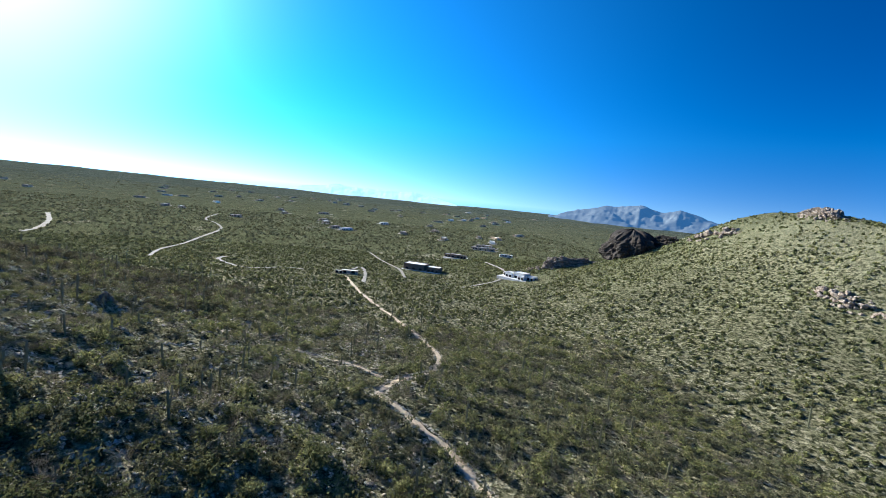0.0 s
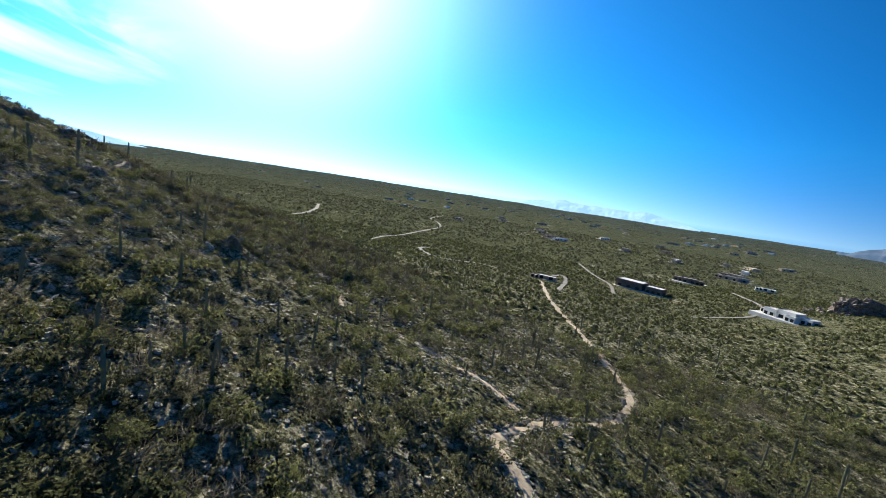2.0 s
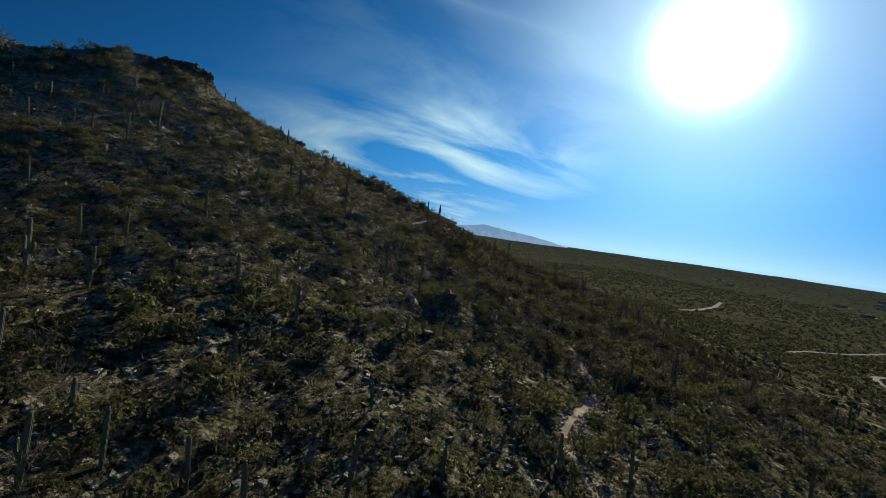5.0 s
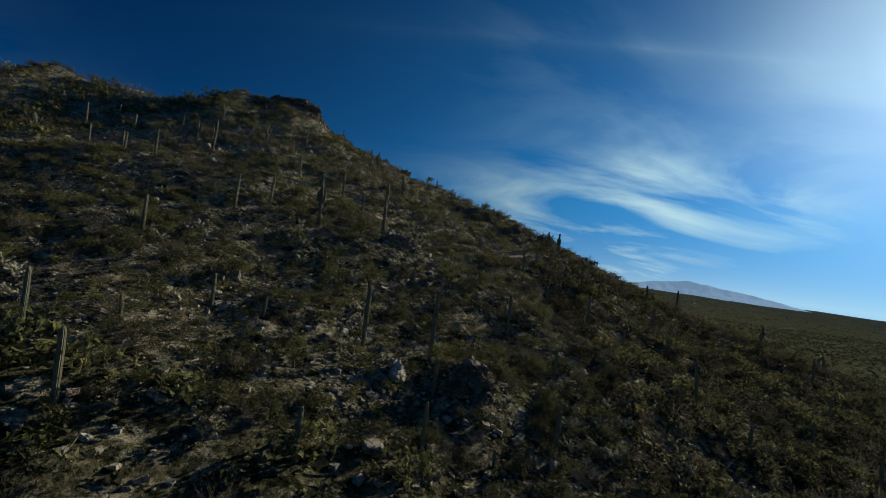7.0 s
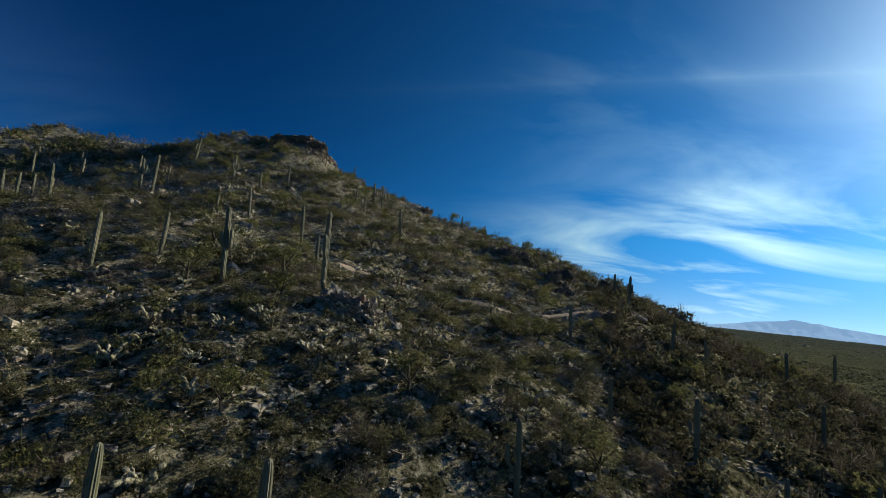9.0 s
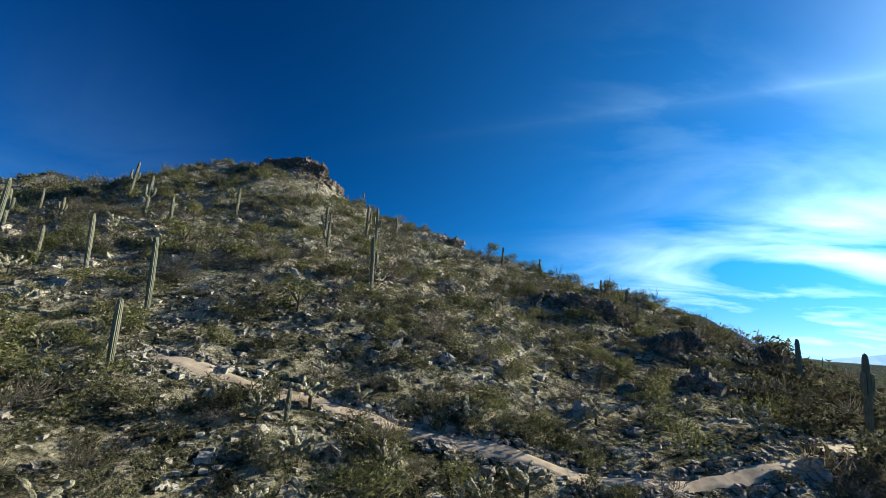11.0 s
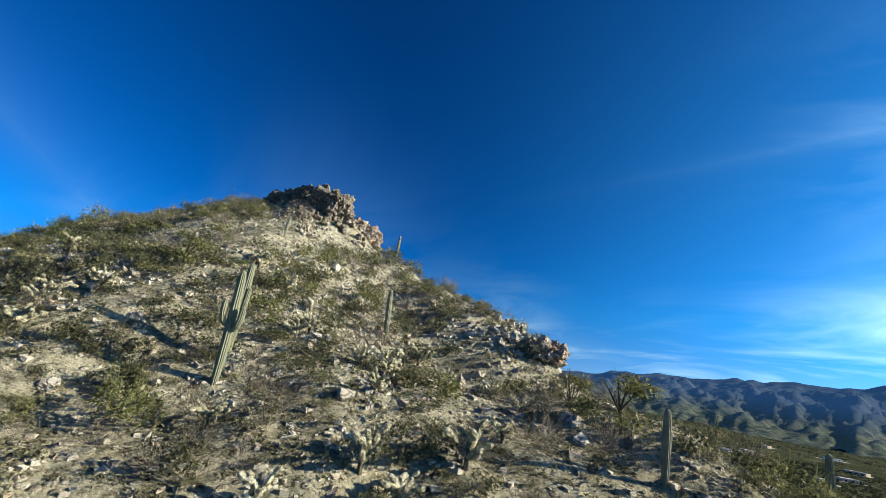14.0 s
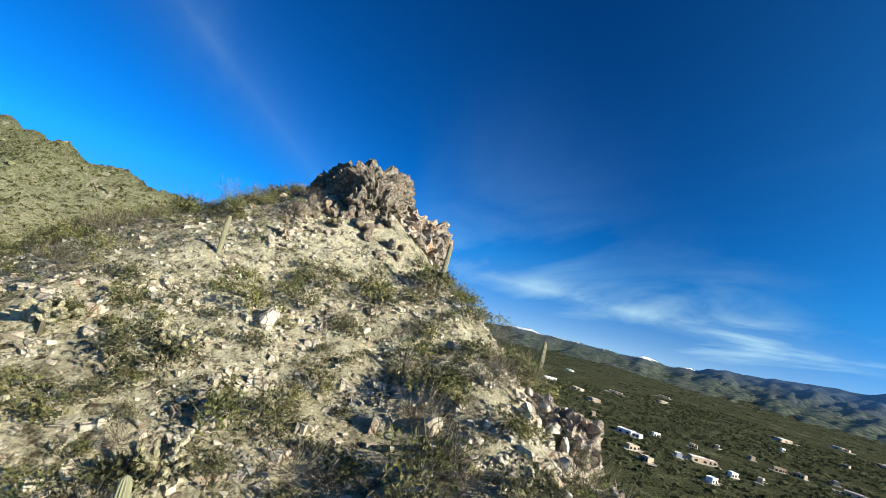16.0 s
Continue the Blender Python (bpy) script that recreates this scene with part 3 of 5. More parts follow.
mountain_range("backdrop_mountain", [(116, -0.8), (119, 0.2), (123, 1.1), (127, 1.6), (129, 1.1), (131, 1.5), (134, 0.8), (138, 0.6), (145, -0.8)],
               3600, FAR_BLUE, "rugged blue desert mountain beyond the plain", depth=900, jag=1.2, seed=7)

# ---- trails and roads ----
TRAILS = []


def smooth_line(points, step):
    """A rounded line through the points, cut into even steps."""
    p = np.array(points, float)
    for _ in range(3):
        q = np.empty((2 * len(p) - 2, 2))
        q[0::2] = p[:-1] * 0.75 + p[1:] * 0.25
        q[1::2] = p[:-1] * 0.25 + p[1:] * 0.75
        p = np.concatenate([p[:1], q, p[-1:]])
    s = np.concatenate([[0], np.cumsum(np.hypot(*np.diff(p, axis=0).T))])
    u = np.arange(0, s[-1], step)
    return np.stack([np.interp(u, s, p[:, 0]), np.interp(u, s, p[:, 1])], 1)


def path_strip(name, points, width, mat, label, step=0.7, lift=0.05, ragged=0.35, seed=0):
    c = smooth_line(points, step)
    TRAILS.append((width * 0.5, [tuple(q) for q in c[:: max(1, int(3.0 / step))]]))
    d = np.gradient(c, axis=0)
    d /= np.linalg.norm(d, axis=1, keepdims=True) + 1e-9
    side = np.stack([-d[:, 1], d[:, 0]], 1)
    u = np.arange(len(c)) * step
    left = width * (0.5 + ragged * 0.5 * value_noise(u, u * 0, width * 1.3, seed + 50) + ragged * 0.3 * value_noise(u, u * 0, width * 0.5, seed + 51))
    right = width * (0.5 + ragged * 0.5 * value_noise(u, u * 0, width * 1.3, seed + 52) + ragged * 0.3 * value_noise(u, u * 0, width * 0.5, seed + 53))
    rows = []
    m = 7
    for k in range(m):
        f = k / (m - 1)
        p = c + side * (f * left - (1 - f) * right)[:, None]
        edge = 0.10 if k in (0, m - 1) else 0.0
        rows.append(np.column_stack([p, surface(p[:, 0], p[:, 1]) + lift - edge]))
    v = np.stack(rows, 1).reshape(-1, 3)
    i, j = np.meshgrid(np.arange(len(c) - 1), np.arange(m - 1), indexing="ij")
    a = (i * m + j).ravel()
    ob = link_mesh(name, v, np.stack([a, a + 1, a + m + 1, a + m], 1), mat, True)
    return tagged(ob, label, "path", kind="structure")


path_strip("trail_valley", [(-52, -47), (-44.7, -43.0), (-35.1, -40.7), (-29.1, -35.1), (-22.1, -31.0), (-18.7, -28.0), (-10.8, -32.0), (-3.6, -40.2), (9.3, -47.5), (23.1, -49.8),
           (40.8, -47.5), (56.4, -42.8), (74.4, -39.7), (99.7, -31.3), (131.3, -26.6), (175.8, -20.8)], 1.8, TRAIL_DIRT, "worn footpath of bare pinkish-tan dirt", ragged=0.7, seed=1)
path_strip("trail_slope", [(-16, 62.5), (-10.8, 63.9), (-8.6, 65.0), (-5.9, 65.3), (-3.1, 65.8), (-0.8, 66.5), (2.9, 66.9), (6.7, 68.0), (9.8, 70.0), (13.1, 72.9), (17.8, 79.0), (22, 79)], 0.9, TRAIL_DIRT, "narrow bare dirt footpath across the upper slope", ragged=0.55, seed=3)
path_strip("trail_foot", [(22.7, 30), (21, 24), (17.8, 15.3), (10.5, 10.2), (4.4, 5.9), (1.5, 0), (2.9, -8.7), (0.9, -13.2), (-0.7, -17.4), (-1.8, -23.6), (-8, -31)], 1.1, TRAIL_DIRT, "narrow bare dirt footpath round the hillside", ragged=0.55, seed=2)
for k, line in enumerate((
        [(182, -22), (203, -23), (232, -32), (194, -34), (150, -31)],
        [(184, 5), (183, 22), (158, 30), (171, 44), (205, 64), (228, 56)],
        [(228, 112), (275, 123), (303, 117), (378, 121), (452, 122), (526, 151), (560, 178), (670, 187)],
        [(480, 315), (406, 270), (345, 244), (316, 240)],
        [(190, -60), (232, -62), (262, -52), (330, -42)],
        [(170, -95), (190, -130), (240, -150), (300, -150)])):
    path_strip("road_%d" % (k + 1), line, (2.2, 2.4, 3.0, 4.2, 2.0, 2.0)[k], ROAD_DIRT, "pale graded dirt road through the scrub", step=3.0, lift=0.45, ragged=0.3, seed=60 + 4 * k)

# bare rock on the summit
TRAILS.append((4.2, [(-49.0, 107.2), (-42.5, 109.0)]))
# ground kept clear round the nearer houses
for hx, hy, clear in ((196, -145, 20), (241, -75, 20), (332, -129, 16), (427, -197, 14), (362, -196, 12), (190, -23, 11)):
    TRAILS.append((clear, [(hx, hy), (hx - 0.5 * clear, hy + 0.1 * clear)]))

# ---- scrub, stones ----


def merged(name, templates, picks, pos, scale, turn, mat, label, category):
    """Many copies of small triangle templates as one mesh."""
    allv, allf, base = [], [], 0
    for k, (tv, tf) in enumerate(templates):
        sel = np.nonzero(picks == k)[0]
        if not len(sel):
            continue
        c, s = np.cos(turn[sel])[:, None], np.sin(turn[sel])[:, None]
        sc3 = scale[sel] if scale.ndim == 2 else np.repeat(scale[sel][:, None], 3, 1)
        x = (tv[None, :, 0] * c - tv[None, :, 1] * s) * sc3[:, :1] + pos[sel, 0:1]
        y = (tv[None, :, 0] * s + tv[None, :, 1] * c) * sc3[:, 1:2] + pos[sel, 1:2]
        z = tv[None, :, 2] * sc3[:, 2:3] + pos[sel, 2:3]
        v = np.stack([x, y, z], -1).reshape(-1, 3)
        f = (tf[None] + (np.arange(len(sel)) * len(tv))[:, None, None]).reshape(-1, 3) + base
        allv.append(v)
        allf.append(f)
        base += len(v)
    ob = link_mesh(name, np.concatenate(allv), np.concatenate(allf), mat)
    return tagged(ob, label, category, kind="stuff")


def bush_template(r, chips, size, sprays=0, long=0.3, thick=0.015, flat=0.75, upright=0.25, lobes=6):
    """A rounded shrub about 1 m across: small leafy flakes over a few billows, with fine sprays standing out."""
    heart = r.normal(0, 1, (lobes, 3)) * (0.20, 0.20, 0.06) + (0, 0, flat * 0.40)
    heart[:, 2] = np.clip(heart[:, 2], 0.08, None)
    girth = r.uniform(0.15, 0.27, lobes)
    vs = []
    if chips:
        k = r.integers(0, lobes, chips)
        d = r.normal(0, 1, (chips, 3)) + (0, 0, 0.3)
        d /= np.linalg.norm(d, axis=1, keepdims=True)
        c = heart[k] + d * (girth[k] * r.uniform(0.7, 1.1, chips))[:, None] * (1, 1, flat * 1.2)
        n = d + r.normal(0, 0.40, (chips, 3))
        e = np.cross(n, r.normal(0, 1, (chips, 3)))
        e /= np.linalg.norm(e, axis=1, keepdims=True)
        g = np.cross(n, e)
        g /= np.linalg.norm(g, axis=1, keepdims=True)
        q = size * r.uniform(0.5, 1.25, (chips, 1))
        vs.append(np.stack([c - e * q * 0.5 - g * q * 0.4, c + e * q * 0.5 - g * q * r.uniform(0, 0.5, (chips, 1)), c + g * q * 0.7], 1).reshape(-1, 3))
    if sprays:
        k = r.integers(0, lobes, sprays)
        d = r.normal(0, 1, (sprays, 3)) + heart[k] * (2.2, 2.2, 0) + (0, 0, upright)
        d[:, 2] = np.maximum(d[:, 2], -0.15)
        d /= np.linalg.norm(d, axis=1, keepdims=True)
        foot = heart[k] + r.normal(0, 0.05, (sprays, 3))
        tip = foot + d * (long * r.uniform(0.5, 1.15, sprays))[:, None] * (1, 1, flat * 1.3)
        across = np.cross(d, r.normal(0, 1, (sprays, 3)))
        across /= np.linalg.norm(across, axis=1, keepdims=True)
        w = (thick * r.uniform(0.6, 1.5, sprays))[:, None]
        vs.append(np.stack([foot, foot * 0.35 + tip * 0.65 + across * w, tip], 1).reshape(-1, 3))
    v = np.concatenate(vs)
    v[:, 2] = np.maximum(v[:, 2], 0.0)
    return v, np.arange(len(v)).reshape(-1, 3)


def chip_template(r, chips, size, flat=0.62):
    """A bush seen from afar: overlapping ragged flakes of foliage round a low dome."""
    d = r.normal(0, 1, (chips, 3))
    d[:, 2] = np.abs(d[:, 2])
    d /= np.linalg.norm(d, axis=1, keepdims=True)
    c = d * r.uniform(0.12, 0.34, (chips, 1)) * (1, 1, flat * 2)
    n = d + r.normal(0, 0.35, (chips, 3))
    e = np.cross(n, r.normal(0, 1, (chips, 3)))
    e /= np.linalg.norm(e, axis=1, keepdims=True)
    g = np.cross(n, e)
    g /= np.linalg.norm(g, axis=1, keepdims=True)
    q = size * r.uniform(0.6, 1.2, (chips, 1))
    v = np.stack([c - e * q * 0.55 - g * q * 0.4, c + e * q * 0.5 - g * q * r.uniform(0.1, 0.5, (chips, 1)), c + g * q * 0.65 + e * q * r.normal(0, 0.2, (chips, 1))], 1).reshape(-1, 3)
    v[:, 2] = np.maximum(v[:, 2], 0.0)
    return v, np.arange(len(v)).reshape(-1, 3)


def stone_template(r, flat=0.7):
    """An angular stone: a knocked-about block with its corners cut."""
    v = np.array([(x, y, z) for x in (-1, 1) for y in (-1, 1) for z in (-1, 1)], float) * 0.36
    f = np.array(((0, 1, 3), (0, 3, 2), (4, 6, 7), (4, 7, 5), (0, 4, 5), (0, 5, 1), (2, 3, 7), (2, 7, 6), (0, 2, 6), (0, 6, 4), (1, 5, 7), (1, 7, 3)))
    v *= r.uniform(0.78, 1.15, (8, 1)) * np.array((r.uniform(0.95, 1.25), r.uniform(0.75, 1.0), flat * r.uniform(0.8, 1.3)))
    v += r.normal(0, 0.05, v.shape)
    a, b = r.normal(0, 0.22, 2)
    v[:, 2] += a * v[:, 0] + b * v[:, 1] + 0.12
    return v, f


def scatter(r, n, x0, x1, y0, y1, keep=None):
    p = np.stack([r.uniform(x0, x1, n), r.uniform(y0, y1, n)], 1)
    if keep is not None:
        p = p[keep(p[:, 0], p[:, 1])]
    return np.column_stack([p, surface(p[:, 0], p[:, 1])])


def off_trail(x, y, gap=0.6):
    ok = np.ones(len(x), bool)
    for half, pts in TRAILS:
        for (x0, y0), (x1, y1) in zip(pts, pts[1:]):
            dx, dy = x1 - x0, y1 - y0
            s = np.clip(((x - x0) * dx + (y - y0) * dy) / (dx * dx + dy * dy + 1e-9), 0, 1)
            ok &= np.hypot(x - x0 - s * dx, y - y0 - s * dy) > half + gap
    return ok


def clumped(size, seed, level):
    return lambda x, y: (value_noise(x, y, size, seed) + value_noise(x, y, size * 0.35, seed + 1) * 0.6 > level) & off_trail(x, y, 0.15)


R = np.random.default_rng(5)
FINE_BUSH = [bush_template(R, 185, 0.070, 100, 0.35, 0.011, 0.8, 0.5, 9) for _ in range(8)]
FINE_TWIG = [bush_template(R, 0, 0, 130, 0.5, 0.010, 0.95, 0.8) for _ in range(6)]
FINE_LOW = [bush_template(R, 34, 0.13, 20, 0.36, 0.018, 0.6, 0.3) for _ in range(8)]
NEAR_BUSH = [bush_template(R, 80, 0.125, 16, 0.36, 0.020, 0.8, 0.4, 8) for _ in range(10)]
NEAR_TWIG = [bush_template(R, 0, 0, 50, 0.5, 0.018, 0.95, 0.8) for _ in range(5)]
LOW_BUSH = [chip_template(R, 9, 0.42) for _ in range(8)]
MID_BUSH = [chip_template(R, 10, 0.36) for _ in range(12)]
FAR_BUSH = [chip_template(R, 6, 0.55, 0.5) for _ in range(10)]
STONES = [stone_template(R) for _ in range(14)]
CREST = (-64, 15, 20, 119)
CORE = (-125, 60, -128, 135)
MID = (-270, 330, -330, 300)


def strew(name, templates, n, box, size, mat, label, category="shrub", keep=None, squash=(0.8, 1.2), sink=0.05, spread=0.34):
    p = scatter(R, n, *box, keep or clumped(14, 7, -0.35))
    s = np.clip(R.lognormal(0, spread, len(p)), 0.4, 1.65) * size
    sc = np.column_stack([s, s * R.uniform(0.85, 1.15, len(p)), s * R.uniform(*squash, len(p))])
    p[:, 2] -= sink * s
    merged(name, templates, R.integers(0, len(templates), len(p)), p, sc, R.uniform(0, 6.28, len(p)), mat, label, category)


def outside(box, keep):
    return lambda x, y: ~((x > box[0]) & (x < box[1]) & (y > box[2]) & (y < box[3])) & keep(x, y)


def south_of(line, keep):
    return lambda x, y: ((y < line) | (x > 80)) & keep(x, y)


def stony(size, seed, level):
    return lambda x, y: (value_noise(x, y, size, seed) + 0.7 * value_noise(x, y, size * 0.36, seed + 1) > level) & off_trail(x, y, -0.05)


def thinned(keep):
    """Fewer plants on the bare rocky crown of the hill."""
    def rule(x, y):
        bare = np.exp(-(((x + 22) / 9) ** 2 + ((y - 105) / 8) ** 2) ** 2)
        crown = np.exp(-(((x + 44) / 7) ** 2 + ((y - 108) / 6) ** 2) ** 2)
        return keep(x, y) & (R.random(len(x)) > np.maximum(0.45 * bare, 0.85 * crown))
    return rule


# the crest that the view passes close by
strew("creosote_bushes", FINE_BUSH, 3700, CREST, 1.2, CREOSOTE, "fine-leaved olive creosote bushes among pale stones", keep=thinned(clumped(9, 7, -0.45)))
strew("palo_verde_bushes", FINE_BUSH, 1350, CREST, 1.45, PALO_VERDE, "yellow-green palo verde shrubs among pale stones", keep=thinned(clumped(12, 12, -0.35)))
strew("bursage_mounds", FINE_LOW, 10500, CREST, 0.6, BURSAGE, "low grey-green bursage mounds between the stones", keep=thinned(clumped(6, 15, -0.75)))
strew("dry_bushes", FINE_TWIG, 1200, CREST, 1.2, DRY_TWIG, "leafless brown twiggy bushes among the stones", keep=clumped(8, 19, -0.3))
strew("scree", STONES, 31000, CREST, 0.22, ROCK, "pale angular stones strewn over the slope", "stone", keep=stony(6, 33, -0.75), squash=(0.5, 1.0), sink=0.06, spread=0.6)
strew("loose_rocks", STONES, 4800, CREST, 0.48, ROCK, "pale loose rocks among the scrub", "stone", keep=stony(9, 35, -0.25), squash=(0.5, 1.0), sink=0.08, spread=0.45)
# stones kicked to the edges of the paths
def beside_trail(x, y):
    return off_trail(x, y, -0.12) & ~off_trail(x, y, 0.55)


strew("path_stones", STONES, 90000, (-30, 24, 20, 85), 0.20, ROCK, "small pale stones along the footpath's edges", "stone", keep=beside_trail, squash=(0.5, 1.0), sink=0.04, spread=0.6)
strew("path_rubble", STONES, 120000, (-55, 60, -60, 20), 0.30, ROCK, "rubble along the valley footpaths", "stone", keep=beside_trail, squash=(0.5, 1.0), sink=0.05, spread=0.6)
# the slopes below
def in_hollow(x, y):
    """Thickest in the hollow under the hill's flank, thinning out round it."""
    far = ((x + 76) / 44) ** 2 + ((y - 2) / 50) ** 2 + 0.35 * value_noise(x, y, 25, 70)
    return clumped(13, 67, -0.6)(x, y) & (R.random(len(x)) > np.clip(far, 0, 1))


strew("slope_thicket", NEAR_BUSH, 3600, (-125, -26, -55, 58), 2.5, OLIVE_SCRUB, "dark olive thicket low on the hill's flank", keep=in_hollow)
strew("creosote_scrub", NEAR_BUSH, 6600, CORE, 2.0, CREOSOTE, "dark olive creosote scrub on the stony slope", keep=outside(CREST, clumped(16, 7, -0.75)))
strew("palo_verde_scrub", NEAR_BUSH, 4100, CORE, 2.5, PALO_VERDE, "yellow-green foothill palo verde shrubs", keep=outside(CREST, clumped(20, 12, -0.3)))
# the darkened leaf stands in for shade on this flank
strew("east_scrub", NEAR_BUSH, 2300, (12, 80, 12, 112), 1.8, SHADE_BRUSH, "dull brush, its leaf darkened for shade, on the ridge's lower flank", keep=clumped(12, 47, -0.7))
strew("east_dry_scrub", NEAR_TWIG, 800, (12, 75, 14, 110), 1.5, DRY_TWIG, "dry brown scrub on the ridge's lower flank", keep=clumped(12, 51, -0.6))
strew("bursage_scrub", LOW_BUSH, 13500, CORE, 0.95, BURSAGE, "low grey-green bursage over the slope", keep=outside(CREST, clumped(9, 15, -0.8)))
strew("dry_scrub", NEAR_TWIG, 4200, CORE, 1.8, DRY_TWIG, "leafless brown twiggy scrub", keep=outside(CREST, clumped(18, 19, -0.35)))
strew("slope_stones", STONES, 21000, (-90, 50, -45, 130), 0.42, ROCK, "pale stones showing between the bushes", "stone", keep=outside(CREST, stony(9, 37, -0.45)), squash=(0.5, 1.0), sink=0.06, spread=0.55)
strew("slope_scrub", MID_BUSH, 48000, MID, 2.2, OLIVE_SCRUB, "olive scrub over the lower slopes", keep=south_of(150, outside(CORE, clumped(22, 23, -0.85))))
strew("slope_palo_verde", MID_BUSH, 17000, MID, 2.2, PALO_VERDE, "yellow-green shrubs over the lower slopes", keep=south_of(150, outside(CORE, clumped(30, 27, -0.4))))
strew("plain_scrub", FAR_BUSH, 34000, (-500, 800, -420, 760), 3.4, CREOSOTE, "dark scrub over the desert plain", keep=south_of(150, outside(MID, clumped(40, 31, -0.7))))
strew("distant_scrub", FAR_BUSH, 16000, (-1500, 2200, -1300, 2200), 8.0, CREOSOTE, "dark patches of scrub far over the plain", keep=south_of(150, outside((-500, 800, -420, 760), clumped(120, 41, -0.4))), squash=(0.3, 0.5))
strew("far_hill_scrub", MID_BUSH, 11000, (-470, -200, -150, 150), 2.4, OLIVE_SCRUB, "olive scrub speckling the hill behind", keep=outside(MID, clumped(22, 45, -0.8)))
strew("valley_thicket", FAR_BUSH, 12000, (-620, 80, 150, 950), 4.2, MESQUITE, "dark green thickets over the valley floor", keep=clumped(45, 57, -0.6))
strew("far_thicket", FAR_BUSH, 6000, (-2200, 400, 800, 2400), 11.0, MESQUITE, "dark green growth far along the valley", keep=clumped(120, 59, -0.3), squash=(0.3, 0.5))

# ---- outcrops and boulders ----


def boulder_mesh(name, r, mat, stretch=(1, 1, 1), cuts=14):
    """A faceted block: a sphere cut by joint planes, then worn a little."""
    bm = bmesh.new()
    bmesh.ops.create_icosphere(bm, subdivisions=2, radius=0.62)
    v = np.array([q.co[:] for q in bm.verts])
    f = np.array([[q.index for q in p.verts] for p in bm.faces])
    bm.free()
    for _ in range(cuts):
        n = r.normal(0, 1, 3)
        n /= np.linalg.norm(n)
        v -= np.clip(v @ n - r.uniform(0.30, 0.48), 0, None)[:, None] * n
    k = r.uniform(0, 50, 3)
    v += np.array([noise.noise_vector(Vector(q * 3.2 + k)) for q in v]) * 0.075 + np.array([noise.noise_vector(Vector(q * 9.0 + k)) for q in v]) * 0.035
    v *= stretch
    me = link_mesh(name, v, f, mat).data
    ob = [o for o in bpy.data.objects if o.data == me][0]
    bpy.data.objects.remove(ob)
    return me


RB = np.random.default_rng(21)
BLOCKS = [boulder_mesh("rock_block", RB, ROCK, RB.uniform(0.75, 1.25, 3)) for _ in range(8)]
CRAGS = [boulder_mesh("crag_block", RB, CRAG, RB.uniform(0.75, 1.25, 3)) for _ in range(8)]
DARK_BLOCKS = [boulder_mesh("rock_block", RB, DARK_ROCK, RB.uniform(0.75, 1.25, 3)) for _ in range(5)]
TAN_BLOCKS = [boulder_mesh("rock_block", RB, TAN_ROCK, RB.uniform(0.75, 1.25, 3)) for _ in range(5)]


def outcrop(name, label, x, y, w, d, h, count, blocks, turn=0.0, lean=12.0, size=(0.22, 0.5), tall=1.2):
    """A heap of jointed blocks over an oval, highest in the middle."""
    base = new(name)
    base.location = (x, y, ground_z(x, y))
    tagged(base, label, "rock outcrop", "rock outcrops")
    c, s = math.cos(radians(turn)), math.sin(radians(turn))
    for i in range(count):
        a, q = RB.uniform(0, 6.283), math.sqrt(RB.uniform(0, 1))
        u, v = q * math.cos(a), q * math.sin(a)
        px, py = x + (u * w * c - v * d * s) * 0.5, y + (u * w * s + v * d * c) * 0.5
        lift = h * max(0.0, 1 - q ** 2.2) * RB.uniform(0.15, 0.85)
        k = h * RB.uniform(*size) * (1.15 - 0.5 * q)
        ob = new("stone", blocks[int(RB.integers(len(blocks)))])
        ob.parent = base
        ob.location = (px - x, py - y, ground_z(px, py) - base.location.z + lift - 0.12 * k)
        ob.rotation_euler = [radians(RB.normal(0, lean)), radians(RB.normal(0, lean)), radians(turn + RB.choice((0, 90, 180, 270)) + RB.normal(0, 14))]
        ob.scale = (k * RB.uniform(0.9, 1.3), k * RB.uniform(0.8, 1.1), k * RB.uniform(0.8, tall))
    return base


def crag_mesh(w, d, h, mat, cell, seed, rugged=1.0):
    """One mass of jointed rock: a dome broken into stepped blocks by deep seams, with an undercut foot."""
    bm = bmesh.new()
    bmesh.ops.create_icosphere(bm, subdivisions=5, radius=1.0)
    v = np.array([q.co[:] for q in bm.verts])
    f = np.array([[q.index for q in p.verts] for p in bm.faces])
    bm.free()
    # squarer than a ball, steeper on its flanks
    v = np.sign(v) * np.abs(v) ** 0.72 * (0.5 * w, 0.5 * d, h)
    out = []
    for q in v:
        p = Vector(q) + noise.noise_vector(Vector(q) * 0.55 / cell + Vector((seed, 0, 0))) * 0.55 * cell
        k = Vector((p.x / cell + 3.1 * seed, p.y / cell, p.z / (cell * 0.8)))
        near, sites = noise.voronoi(k)
        step = noise.cell(sites[0] * 7.0) - 0.4
        seam = max(0.0, 1.0 - (near[1] - near[0]) / 0.16)
        fine, spots = noise.voronoi(k * 2.7)
        crack = max(0.0, 1.0 - (fine[1] - fine[0]) / 0.2)
        swell = noise.noise(Vector(q) * 0.35 / cell + Vector((0, seed, 0)))
        push = rugged * cell * (0.30 * step - 0.34 * seam + 0.16 * (noise.cell(spots[0] * 5.0) - 0.5) - 0.14 * crack + 0.55 * swell + 0.10 * noise.noise(Vector(q) * 5.0))
        n = Vector((q[0] / (w * w), q[1] / (d * d), 0.16 * q[2] / (h * h))).normalized()
        out.append(Vector(q) + n * push + Vector((0, 0, 0.18 * push)))
    return np.array([tuple(p) for p in out]), f


